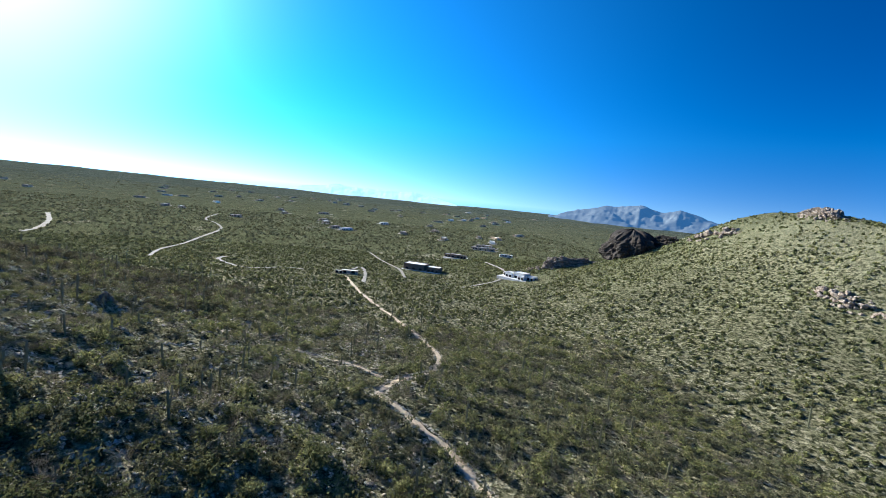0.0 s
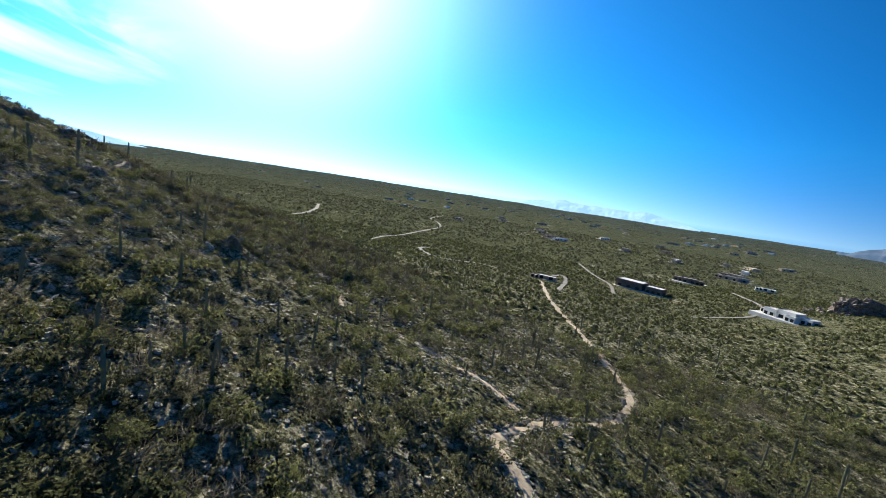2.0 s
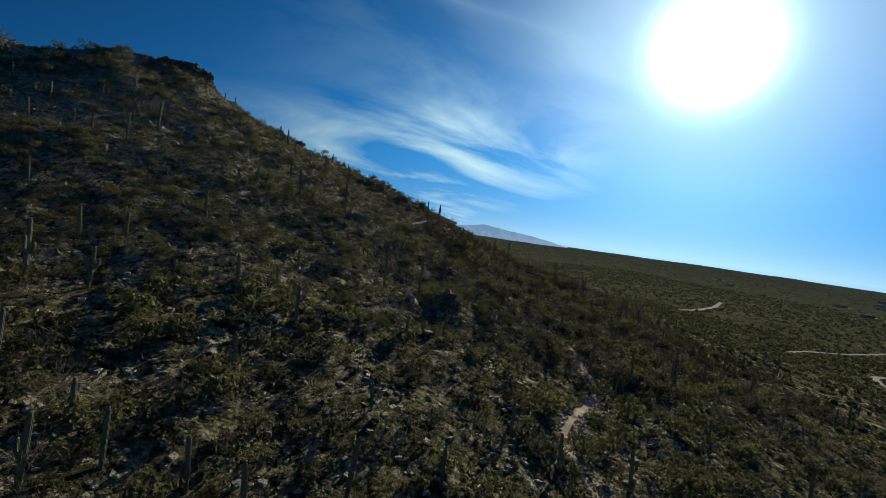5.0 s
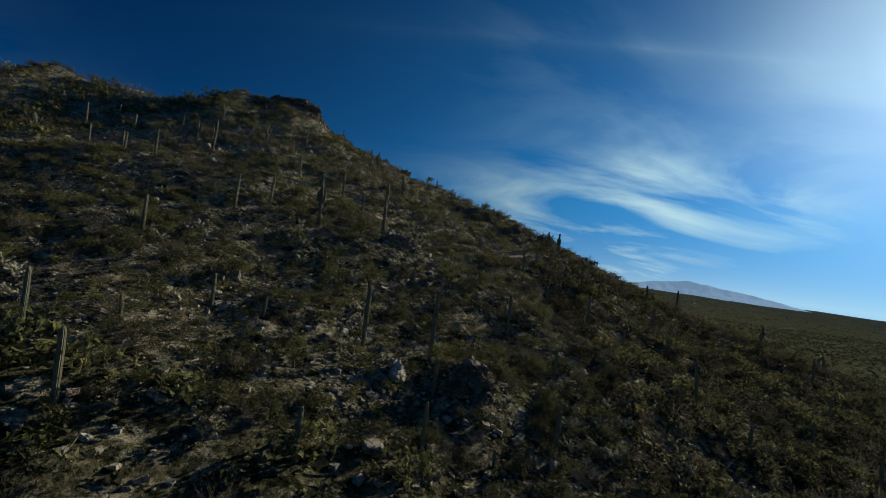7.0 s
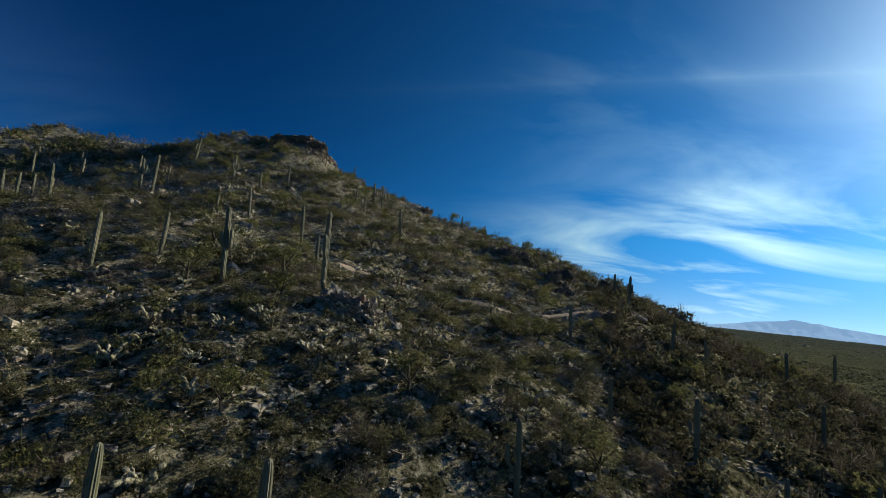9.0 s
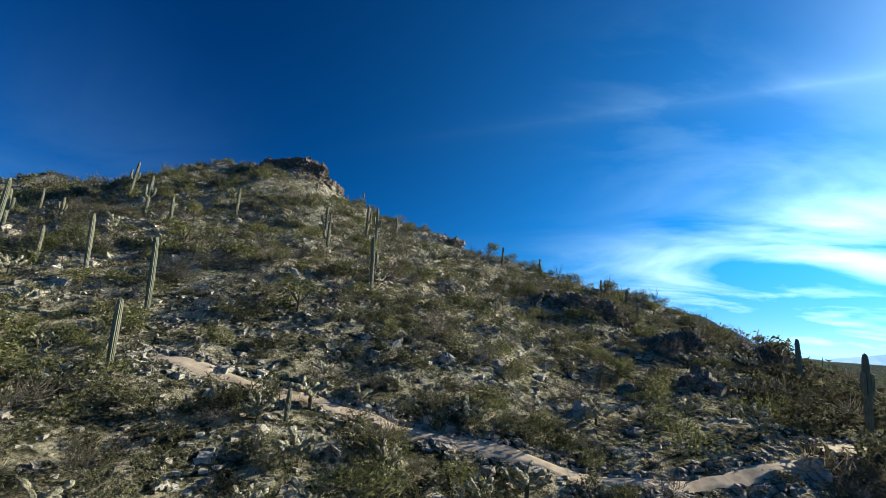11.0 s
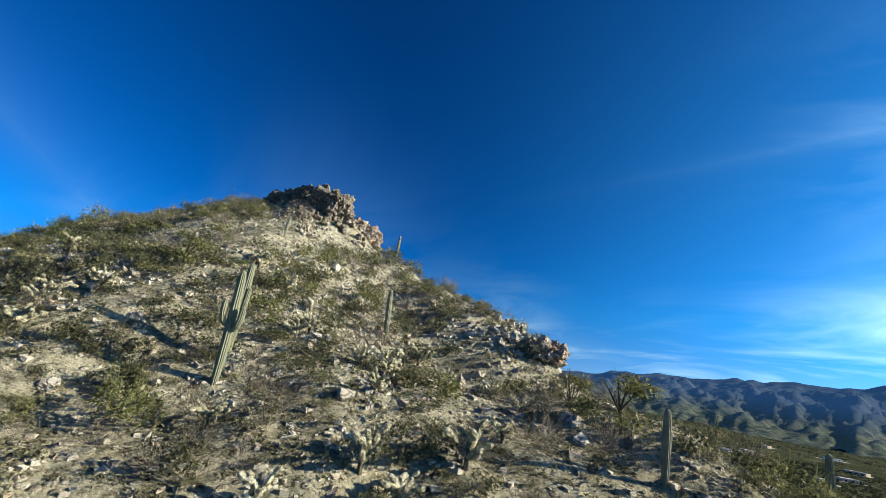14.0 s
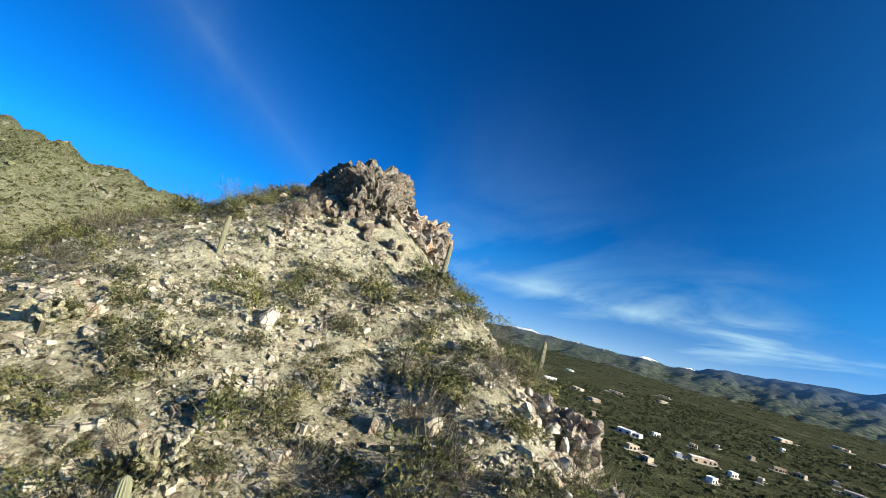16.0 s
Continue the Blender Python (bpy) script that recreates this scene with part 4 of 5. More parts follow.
def crag(name, label, x, y, w, d, h, mat, cell=0.9, turn=0.0, sink=0.35, rugged=1.0):
    """A crag standing out of the slope, with broken stones at its foot."""
    base = new(name)
    base.location = (x, y, ground_z(x, y))
    base.rotation_euler = (0, 0, radians(turn))
    tagged(base, label, "rock outcrop", "rock outcrops")
    v, f = crag_mesh(w, d, h * (1 + sink), mat, cell, 1.7 * (x % 7.0) + 0.9 * (y % 5.0), rugged)
    v[:, 2] -= sink * h
    link_mesh("rock_mass", v, f, mat, False, base)
    blocks = CRAGS if mat == CRAG else BLOCKS
    for i in range(int(5 + w * 2)):
        a, q = RB.uniform(0, 6.283), RB.uniform(0.85, 1.2)
        px, py = 0.5 * w * q * math.cos(a), 0.5 * d * q * math.sin(a)
        c, s = math.cos(radians(turn)), math.sin(radians(turn))
        k = RB.uniform(0.25, 0.7)
        ob = new("stone", blocks[int(RB.integers(len(blocks)))])
        ob.parent = base
        ob.location = (px, py, ground_z(x + px * c - py * s, y + px * s + py * c) - base.location.z + 0.1 * k)
        ob.rotation_euler = [RB.normal(0, 0.3), RB.normal(0, 0.3), RB.uniform(0, 6.28)]
        ob.scale = (k * 1.2, k, k * RB.uniform(0.7, 1.1))
    return base


outcrop("summit_outcrop", "craggy summit outcrop of jointed brown rock", -46.8, 107.4, 9.5, 9.0, 1.15, 60, CRAGS, 15, size=(0.3, 0.8), tall=1.3)
outcrop("summit_outcrop", "craggy rock wall dropping from the summit", -44.2, 111.4, 6.0, 6.5, 1.1, 30, CRAGS, 20, size=(0.4, 1.0), tall=1.4)
outcrop("summit_outcrop", "dark creviced rock face under the summit", -40.6, 108.6, 6.0, 6.0, 1.2, 40, CRAGS, 35, size=(0.3, 0.8), tall=1.4)
outcrop("summit_outcrop", "broken brown rock stepping down from the summit", -41.0, 104.0, 5.0, 4.0, 1.0, 40, CRAGS, 30, size=(0.3, 0.8), tall=1.3)
outcrop("cliff_outcrop", "pale cream broken rock along the ridge's edge", -23.6, 109.4, 5.0, 3.0, 0.6, 50, BLOCKS, 40, size=(0.2, 0.5), tall=1.2)
outcrop("ridge_outcrop", "dark weathered crag on the ridge's flank", 9.4, 88.0, 5.0, 3.0, 1.6, 50, CRAGS, 10, size=(0.35, 0.8), tall=1.4)
outcrop("ridge_outcrop", "upright dark crag above the footpath", 10.0, 81.0, 2.6, 2.0, 1.5, 20, CRAGS, 20, size=(0.4, 0.9), tall=1.6)
outcrop("ridge_outcrop", "dark broken crag low on the ridge", 16.8, 91.4, 5.5, 3.0, 1.7, 50, CRAGS, 0, size=(0.35, 0.8), tall=1.4)
outcrop("ridge_outcrop", "low grey ledge along the ridge top", 5.1, 91.6, 5.0, 2.4, 1.1, 40, CRAGS, 5, size=(0.35, 0.8), tall=1.2)
outcrop("summit_outcrop", "low broken rock ledge beside the summit", -54.0, 104.2, 7.0, 4.0, 1.1, 60, CRAGS, 15, size=(0.35, 0.8))
outcrop("peak_outcrop", "broken pale rock on the second peak", -107, 103, 12, 7, 1.2, 40, CRAGS)
outcrop("cliff_outcrop", "pale orange-stained cliff at the ridge's edge", -26.5, 112.2, 4.5, 4.5, 0.8, 30, BLOCKS, 40, size=(0.3, 0.8), tall=1.5)
outcrop("cliff_outcrop", "pale cracked cliff stepping down the ridge", -18.3, 107.0, 4.5, 3.0, 0.6, 40, BLOCKS, 30, size=(0.4, 1.0), tall=1.5)
outcrop("ridge_outcrop", "dark weathered outcrop on the ridge", 1.0, 91.0, 8.0, 4.5, 1.4, 45, CRAGS, 10, size=(0.3, 0.75), tall=1.4)
outcrop("ridge_outcrop", "low weathered outcrop at the ridge's foot", 28, 96, 7.0, 4.0, 1.6, 40, CRAGS, -10)
outcrop("slope_outcrop", "pale broken ledge beside a tall saguaro", -8.5, 52.2, 8.5, 3.2, 1.2, 50, BLOCKS, 12, size=(0.3, 0.75))
outcrop("slope_outcrop", "dark cracked crag with an overhang", 0.8, 28.8, 3.6, 3.0, 1.9, 40, CRAGS, 10, size=(0.35, 0.7), tall=1.6)
outcrop("slope_outcrop", "upright pale slab on the slope", -5.0, 28.6, 1.8, 1.6, 1.6, 10, BLOCKS, 10, size=(0.4, 0.7), tall=1.6)
for k, (ox, oy, ow) in enumerate(((-17, 45, 4.2), (-21, 39, 3), (-9, 46, 3.2), (-27, 47, 4.2), (-29, 41, 3.6), (-14, 19, 3), (-18, 97, 2.0), (-20, 99, 1.2), (-23, 100.4, 2.3), (-15, 84, 3.2), (-9, 85, 1.9),
                                  (-22, 96, 1.8), (-13, 79, 3.0), (-16, 82.5, 3), (-8, 84, 2.4), (-36, 88, 3.5), (-40, 62, 4), (-60, 80, 4), (-29, 78, 2.4), (-34, 99, 2.2), (-38, 103, 2.6))):
    outcrop("slope_outcrop", "knot of pale angular rocks on the slope", ox, oy, ow, ow * 0.7, 0.34 * ow ** 0.8, 18, BLOCKS if k % 3 else CRAGS, 20 * k, size=(0.3, 0.75))
for row in (("summit_crag", "massive creviced brown crag forming the summit", -46.2, 108.0, 8.5, 6.5, 1.35, CRAG, 1.1, 15),
            ("summit_crag", "jointed brown rock buttress with a shaded cleft", -42.6, 107.4, 5.0, 4.4, 1.5, CRAG, 0.9, 40),
            ("summit_crag", "sunlit pinkish crag dropping steeply from the summit", -42.6, 111.2, 5.6, 4.8, 1.6, RUST_ROCK, 1.0, 70),
            ("summit_crag", "broken brown ledge beside the summit", -50.3, 106.0, 6.5, 3.6, 1.6, CRAG, 0.95, 10),
            ("cliff_crag", "orange-stained pale crag at the ridge's edge", -27.4, 113.2, 4.0, 3.0, 1.1, RUST_ROCK, 0.8, 35),
            ("cliff_crag", "pale fissured cliff on the ridge's sunlit edge", -22.6, 111.6, 6.5, 3.0, 0.7, ROCK, 0.85, 150),
            ("cliff_crag", "pale pinkish slabs stepping down the ridge", -17.6, 108.2, 5.0, 2.8, 0.6, RUST_ROCK, 0.8, 150),
            ("ridge_crag", "dark weathered crag standing on the ridge", 2.0, 91.0, 6.5, 3.4, 1.7, CRAG, 0.9, 10),
            ("ridge_crag", "dark broken crag low on the ridge", 9.6, 88.2, 4.6, 2.8, 1.7, CRAG, 0.9, 5),
            ("ridge_crag", "dark grey crag at the ridge's end", 16.8, 91.4, 5.0, 3.0, 1.8, CRAG, 0.9, 0),
            ("slope_crag", "pinkish boulder pile beside a tall saguaro", -9.0, 52.0, 4.6, 2.6, 1.3, RUST_ROCK, 0.8, 12),
            ("slope_crag", "dark overhanging crag on the lower slope", 0.8, 28.8, 3.4, 2.6, 1.9, CRAG, 0.8, 10),
            ("slope_crag", "low pinkish rock knot among scrub", -13.4, 79.2, 2.8, 1.8, 1.0, RUST_ROCK, 0.6, 20),
            ("slope_crag", "low pale rock knot among scrub", -9.0, 84.6, 2.2, 1.6, 0.9, ROCK, 0.6, 50)):
    crag(*row)
crag("hill_outcrop", "bare tan crag on the neighbouring hill's top", 99, -280, 24, 12, 4.2, TAN_ROCK, 2.4, -8)
outcrop("hill_outcrop", "broken tan rocks below the neighbouring hill's top", 92, -274, 34, 14, 2.4, 50, TAN_BLOCKS, -8, size=(0.35, 0.85))
outcrop("hill_outcrop", "pale bare slabs on the neighbouring hillside", 37, -221, 34, 12, 2.2, 60, TAN_BLOCKS, -10, size=(0.5, 1.5), tall=0.8)
outcrop("hill_outcrop", "broken tan ledge along the neighbouring hill", 160, -268, 50, 14, 5, 34, TAN_BLOCKS, -8, size=(0.5, 1.1))


def butte(x, y, w, d, h, turn):
    """A round-topped mass of dark rock, seamed and broken."""
    base = new("butte")
    base.location = (x, y, ground_z(x, y))
    base.rotation_euler = (0, 0, radians(turn))
    n, m = 90, 26
    verts = []
    for i in range(m):
        f = i / (m - 1)
        for k in range(n):
            a = 6.2832 * k / n
            q = Vector((math.cos(a) * 1.6, math.sin(a) * 1.6, f * 1.6))
            r = (1 - f ** 3.2) ** 0.5 * (1 + 0.20 * noise.noise(q * 1.5) + 0.12 * noise.noise(q * 4.0) + 0.06 * noise.noise(q * 10.0))
            verts.append((0.5 * w * r * math.cos(a), 0.5 * d * r * math.sin(a), -5 + (h + 5) * f * (1 + 0.05 * noise.noise(q * 3))))
    faces = [(i * n + k, i * n + (k + 1) % n, (i + 1) * n + (k + 1) % n, (i + 1) * n + k) for i in range(m - 1) for k in range(n)]
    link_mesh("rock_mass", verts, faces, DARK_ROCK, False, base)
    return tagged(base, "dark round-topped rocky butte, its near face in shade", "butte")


butte(225, -252, 44, 36, 22, 30)
crag("butte_ledge", "jagged brown ledge running down from the butte", 231, -206, 54, 16, 7.0, TAN_ROCK, 3.2, 84)
outcrop("butte_ledge", "broken brown rocks at the butte's foot", 233, -190, 60, 24, 4, 60, TAN_BLOCKS, 84, size=(0.3, 0.8))
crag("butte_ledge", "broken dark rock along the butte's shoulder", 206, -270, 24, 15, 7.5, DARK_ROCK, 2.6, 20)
for k in range(130):
    bx, by = RB.uniform(-62, 22), RB.uniform(18, 118)
    ob = new("boulder", BLOCKS[k % len(BLOCKS)])
    s = 0.45 + 0.75 * RB.random() ** 2
    ob.location = (bx, by, ground_z(bx, by) + 0.12 * s)
    ob.rotation_euler = [radians(RB.normal(0, 15)), radians(RB.normal(0, 15)), RB.uniform(0, 6.28)]
    ob.scale = (s * 1.3, s, s)
    tagged(ob, "pale angular boulder lying on the hillside", "boulder", "boulders on the hillside")

# ---- saguaros ----


def fluted(path, radius, ribs=13):
    """A ribbed stem along a line of points, with a domed tip."""
    path = np.array(path, float)
    n, seg = len(path), ribs * 2
    tang = np.gradient(path, axis=0)
    tang /= np.linalg.norm(tang, axis=1, keepdims=True)
    ref = np.array((0.0, 1.0, 0.0)) if abs(tang[0, 1]) < 0.8 else np.array((1.0, 0.0, 0.0))
    a = np.arange(seg) / seg * 2 * math.pi
    rib = np.where(np.arange(seg) % 2 == 0, 1.0, 0.86)
    rings = []
    for p, t, r in zip(path, tang, radius):
        u = np.cross(t, ref)
        u /= np.linalg.norm(u)
        v = np.cross(t, u)
        rings.append(p + (np.cos(a) * rib * r)[:, None] * u + (np.sin(a) * rib * r)[:, None] * v)
    verts = np.concatenate(rings + [path[-1:] + tang[-1] * radius[-1] * 0.5])
    faces = []
    for i in range(n - 1):
        for k in range(seg):
            b = (k + 1) % seg
            q = (i * seg + k, i * seg + b, (i + 1) * seg + b, (i + 1) * seg + k)
            faces += [(q[0], q[1], q[2]), (q[0], q[2], q[3])]
    tip = n * seg
    faces += [((n - 1) * seg + k, (n - 1) * seg + (k + 1) % seg, tip) for k in range(seg)]
    return verts, np.array(faces)


RS = np.random.default_rng(8)


def saguaro(x, y, h, arms, label=None):
    base = new("saguaro_cactus")
    base.location = (x, y, ground_z(x, y) - 0.15)
    base.rotation_euler = (radians(RS.normal(0, 1.8)), radians(RS.normal(0, 1.8)), 0)
    r = min(0.21, 0.085 + 0.021 * h) * RS.uniform(0.92, 1.1)
    h += 0.15
    z = np.array((0, 0.08, 0.22, 0.4, 0.6, 0.78, 0.9, 0.955, 0.985, 1.0)) * h
    bend = RS.normal(0, 0.012, 2)
    path = np.column_stack([bend[0] * z * z / h, bend[1] * z * z / h, z])
    rad = np.array((0.74, 0.82, 0.92, 1.0, 1.02, 0.97, 0.88, 0.76, 0.58, 0.28)) * r
    link_mesh("trunk", *fluted(path, rad), SAGUARO, False, base)
    for k in range(arms):
        turn = RS.uniform(0, 6.28) if arms == 1 else 0.4 + k * 6.283 / max(arms, 2) + RS.uniform(-0.4, 0.4)
        z0, out, up = h * RS.uniform(0.44, 0.54), RS.uniform(0.32, 0.5), h * RS.uniform(0.10, 0.20)
        prof = [(0.5 * r, 0), (0.55 * out, -0.02), (0.85 * out, 0.12), (out, 0.36), (out * 1.03, 0.36 + up * 0.5), (out * 1.03, 0.36 + up * 0.9), (out * 1.03, 0.36 + up)]
        c, s = math.cos(turn), math.sin(turn)
        path = [(c * d, s * d, z0 + e) for d, e in prof]
        rad = np.array((0.5, 0.6, 0.66, 0.7, 0.72, 0.6, 0.25)) * r
        link_mesh("arm", *fluted(path, rad, 11), SAGUARO, False, base)
    if label is None:
        size = "tall" if h > 5 else "young" if h < 2.4 else "ribbed"
        label = ("%s green saguaro with %s on the stony slope" % (size, ("one upturned arm", "two upturned arms", "three upturned arms")[arms - 1]) if arms
                 else "%s green saguaro column without arms among scrub" % size)
    tagged(base, label, "cactus", "saguaros on the hillside")
    return base


UPPER = [(-20.6, 91.0, 4.3, 3), (-23.0, 100.9, 3.0, 0), (-34.7, 110.6, 2.7, 0), (-18.1, 107.5, 0.8, 0), (-36.5, 100.2, 1.8, 0), (-12.6, 76.6, 4.0, 1), (-19.5, 80.2, 3.0, 1), (-8.0, 100.8, 2.4, 1), (-3.3, 100.9, 1.8, 0), (6.2, 99.2, 2.1, 0), (3.6, 103.7, 1.2, 0), (-52.0, 83.7, 4.5, 3), (-33.8, 75.8, 3.1, 0), (-39.5, 77.3, 4.5, 3), (7.0, 93.9, 1.6, 0), (-69.7, 79.4, 2.8, 0), (-20.9, 115.0, 3.6, 0), (-33.0, 116.5, 3.2, 0), (-4.0, 105.5, 2.2, 0), (-22.5, 92.0, 4.0, 1), (-12.3, 76.0, 2.1, 0)]
MIDDLE = [(-11.4, 52.8, 6.9, 1), (-16.2, 60.7, 3.0, 0), (-20.6, 65.2, 4.4, 0), (-28.2, 66.2, 3.7, 0), (-48.7, 70.8, 4.1, 2), (-31.9, 65.3, 2.4, 0), (-8.1, 62.5, 1.3, 0), (9.1, 63.5, 3.5, 0), (15.3, 71.8, 2.1, 1), (-19.4, 51.3, 6.3, 3), (4.8, 41.6, 4.1, 1), (10.9, 52.8, 2.9, 0), (15.8, 50.9, 4.0, 1), (19.6, 48.4, 2.5, 0), (26.8, 52.4, 2.2, 0), (-44.2, 68.3, 5.2, 0)]
LOWER = [(-8.4, 31.8, 5.0, 0), (8.4, 34.8, 2.9, 0), (-16.3, 30.1, 1.7, 0), (-2.3, 22.4, 3.1, 0), (6.7, 25.7, 3.0, 1), (-23.1, 23.9, 1.7, 0), (2.3, 23.2, 1.1, 0), (-27.1, 21.2, 3.7, 0), (-24.5, 13.7, 1.5, 0), (19.6, 19.5, 4.7, 0), (24.6, 16.6, 4.6, 0), (-43.4, 19.0, 5.4, 3), (-20.5, 30.1, 2.7, 0), (-2.1, 27.9, 2.7, 0), (42.6, 23.7, 4.2, 0), (49.4, 23.2, 3.8, 0), (39.0, 36.0, 3.2, 0), (25.7, 34.3, 2.9, 0), (-39.0, 19.2, 3.8, 2), (-2.8, 32.3, 6.0, 0), (-8.9, 18.5, 2.9, 0)]
FOOT = [(-15.9, 5.0, 2.3, 0), (-0.1, 0.3, 3.3, 0), (-35.3, -2.1, 4.1, 1), (-34.6, 2.2, 3.2, 0), (-32.4, -0.2, 3.5, 0), (-24.6, -13.4, 3.9, 0), (-7.3, -6.9, 3.4, 0), (-29.3, -6.3, 2.8, 2), (-40.1, 6.9, 4.0, 0), (-38.8, 1.8, 2.4, 0), (-11.6, -15.4, 2.6, 0), (7.7, -23.6, 3.6, 0), (19.1, -27.9, 4.0, 0), (13.3, -14.2, 2.5, 0), (13.6, -8.1, 3.5, 0), (8.0, -7.4, 3.3, 0), (-28.0, -1.6, 3.4, 0), (-25.0, -3.4, 3.1, 0), (-26.5, -41.6, 2.9, 1), (16.5, -30.8, 4.5, 0), (-26.9, -45.1, 5.7, 1), (-23.3, -9.0, 2.7, 0)]
VALLEY = [(10.6, -68.5, 4.1, 0), (3.8, -71.6, 3.8, 0), (38.8, -108.2, 4.5, 0), (16.1, -74.9, 5.3, 1), (8.1, -77.8, 6.7, 1), (10.6, -99.5, 7.1, 0), (-20.7, -86.3, 5.4, 0), (-25.0, -75.6, 4.4, 0), (-13.3, -73.8, 3.5, 0), (15.7, -141.0, 5.9, 0), (4.5, -149.0, 5.5, 0), (-14.6, -144.4, 5.6, 0)]
for row in UPPER + MIDDLE + LOWER + FOOT + VALLEY:
    saguaro(*row)
taken = [(q[0], q[1]) for q in UPPER + MIDDLE + LOWER + FOOT + VALLEY]
for k in range(330):
    sx, sy = RS.uniform(-120, 110), RS.uniform(-110, 88)
    # clear of the path through the air and of the others
    if min(math.hypot(sx - q[0], sy - q[1]) for q in taken) < 3.5 or (-14 < sx < 16 and sy > 14) or sx < -62 and sy > -60 and sy < 10:
        continue
    taken.append((sx, sy))
    saguaro(sx, sy, RS.uniform(2.0, 4.8), int(RS.choice((0, 0, 0, 0, 1, 2))))


def ocotillo(x, y, h):
    """A fan of thin thorny wands."""
    base = new("ocotillo")
    base.location = (x, y, ground_z(x, y) - 0.05)
    for k in range(11):
        verts, faces = [], []
        a, lean = RS.uniform(0, 6.28), RS.uniform(0.12, 0.5)
        tip = np.array((math.cos(a) * lean, math.sin(a) * lean, 1.0)) * h * RS.uniform(0.7, 1.0)
        mid = tip * 0.55 + (0, 0, 0.08 * h)
        b = len(verts)
        for p, r in (((0, 0, 0), 0.025), (mid, 0.02), (tip, 0.008)):
            for j in range(3):
                verts.append(np.array(p) + (r * math.cos(j * 2.09), r * math.sin(j * 2.09), 0))
        for i in (0, 3):
            for j in range(3):
                q = (b + i + j, b + i + (j + 1) % 3, b + i + 3 + (j + 1) % 3, b + i + 3 + j)
                faces += [(q[0], q[1], q[2]), (q[0], q[2], q[3])]
        link_mesh("wand", verts, faces, DRY_TWIG, False, base)
    return tagged(base, "leafless grey ocotillo with thin upright wands", "shrub", "ocotillos on the ridge")


for ox, oy, oh in ((4.5, 103.5, 2.2), (-1.5, 104, 2.0), (9.5, 103, 2.1), (-13, 104, 1.9), (14, 101.5, 2.0), (-12, 84, 1.9), (-6, 47, 2.3), (-30, 108, 1.6), (-9, 76, 1.8), (20, 99, 1.9), (-33, 84, 1.8), (-2, 52.5, 2.4)):
    ocotillo(ox, oy, oh)


def stick(p, q, r0, r1, sides=5):
    """A tapered stick between two points."""
    p, q = Vector(p), Vector(q)
    d = (q - p).normalized()
    u = d.cross(Vector((0.3, 0.9, 0.2))).normalized()
    w = d.cross(u)
    v = [c + (u * math.cos(6.2832 * k / sides) + w * math.sin(6.2832 * k / sides)) * r for c, r in ((p, r0), (q, r1)) for k in range(sides)]
    f = []
    for k in range(sides):
        m = (k + 1) % sides
        f += [(k, m, sides + m), (k, sides + m, sides + k)]
    return [tuple(x) for x in v], f


def tube(points, radii, sides=6):
    """One closed-up skin along a line of points."""
    v, f = [], []
    for (p, q), r in zip(zip(points, points[1:] + points[-1:]), radii):
        d = (Vector(q) - Vector(p)).normalized() if q is not p else d
        u = d.cross(Vector((0.3, 0.9, 0.2))).normalized()
        w = d.cross(u)
        v += [tuple(Vector(p) + (u * math.cos(6.2832 * k / sides) + w * math.sin(6.2832 * k / sides)) * r) for k in range(sides)]
    for i in range(len(points) - 1):
        for k in range(sides):
            m = (k + 1) % sides
            f += [(i * sides + k, i * sides + m, (i + 1) * sides + m), (i * sides + k, (i + 1) * sides + m, (i + 1) * sides + k)]
    return v, f


def cholla():
    """A dense jumping cholla: a short dark trunk and arms of pale spiny joints."""
    base = new("cholla_cactus")
    tagged(base, "cholla cactus with dense pale straw-coloured spines", "cactus", "chollas on the hillside")
    h = RS.uniform(0.35, 0.5)
    link_mesh("trunk", *stick((0, 0, -0.1), (0, 0, h), 0.055, 0.045), BARK, False, base)
    for k in range(8):
        a = k * 2.4 + RS.uniform(-0.3, 0.3)
        at, points, radii = np.array((0, 0, h * RS.uniform(0.5, 1.0))), [], []
        for step in range(3):
            d = np.array((math.cos(a), math.sin(a), RS.uniform(0.2, 1.1))) + RS.normal(0, 0.4, 3)
            d = d / np.linalg.norm(d) * RS.uniform(0.14, 0.24)
            r = RS.uniform(0.05, 0.07)
            for t, q in ((0.0, 0.45), (0.3, 1.0), (0.75, 0.95)):
                points.append(tuple(at + d * t))
                radii.append(r * q)
            at = at + d
        points.append(tuple(at))
        radii.append(0.015)
        link_mesh("branch", *tube(points, radii), CHOLLA, False, base)
    return base


def ground_pose(x, y, s=1.0, sink=0.0):
    return Matrix.Translation((x, y, ground_z(x, y) - sink)) @ Matrix.Rotation(RS.uniform(0, 6.28), 4, "Z") @ Matrix.Diagonal((s, s, s, 1))


CHOLLAS = [cholla() for _ in range(4)]
for ob, (cx, cy) in zip(CHOLLAS, ((-20.0, 60.0), (-16.5, 57.0), (-6.0, 58.5), (3.0, 75.0))):
    ob.matrix_basis = ground_pose(cx, cy, 1.2)
placed = 0
while placed < 200:
    cx, cy = RS.uniform(-40, 20), RS.uniform(22, 102)
    if value_noise(np.array([cx]), np.array([cy]), 7.0, 61)[0] < 0.0 or not off_trail(np.array([cx]), np.array([cy]), 0.3)[0]:
        continue
    copy_thing(CHOLLAS[placed % 4], ground_pose(cx, cy, RS.uniform(0.8, 1.5)))
    placed += 1


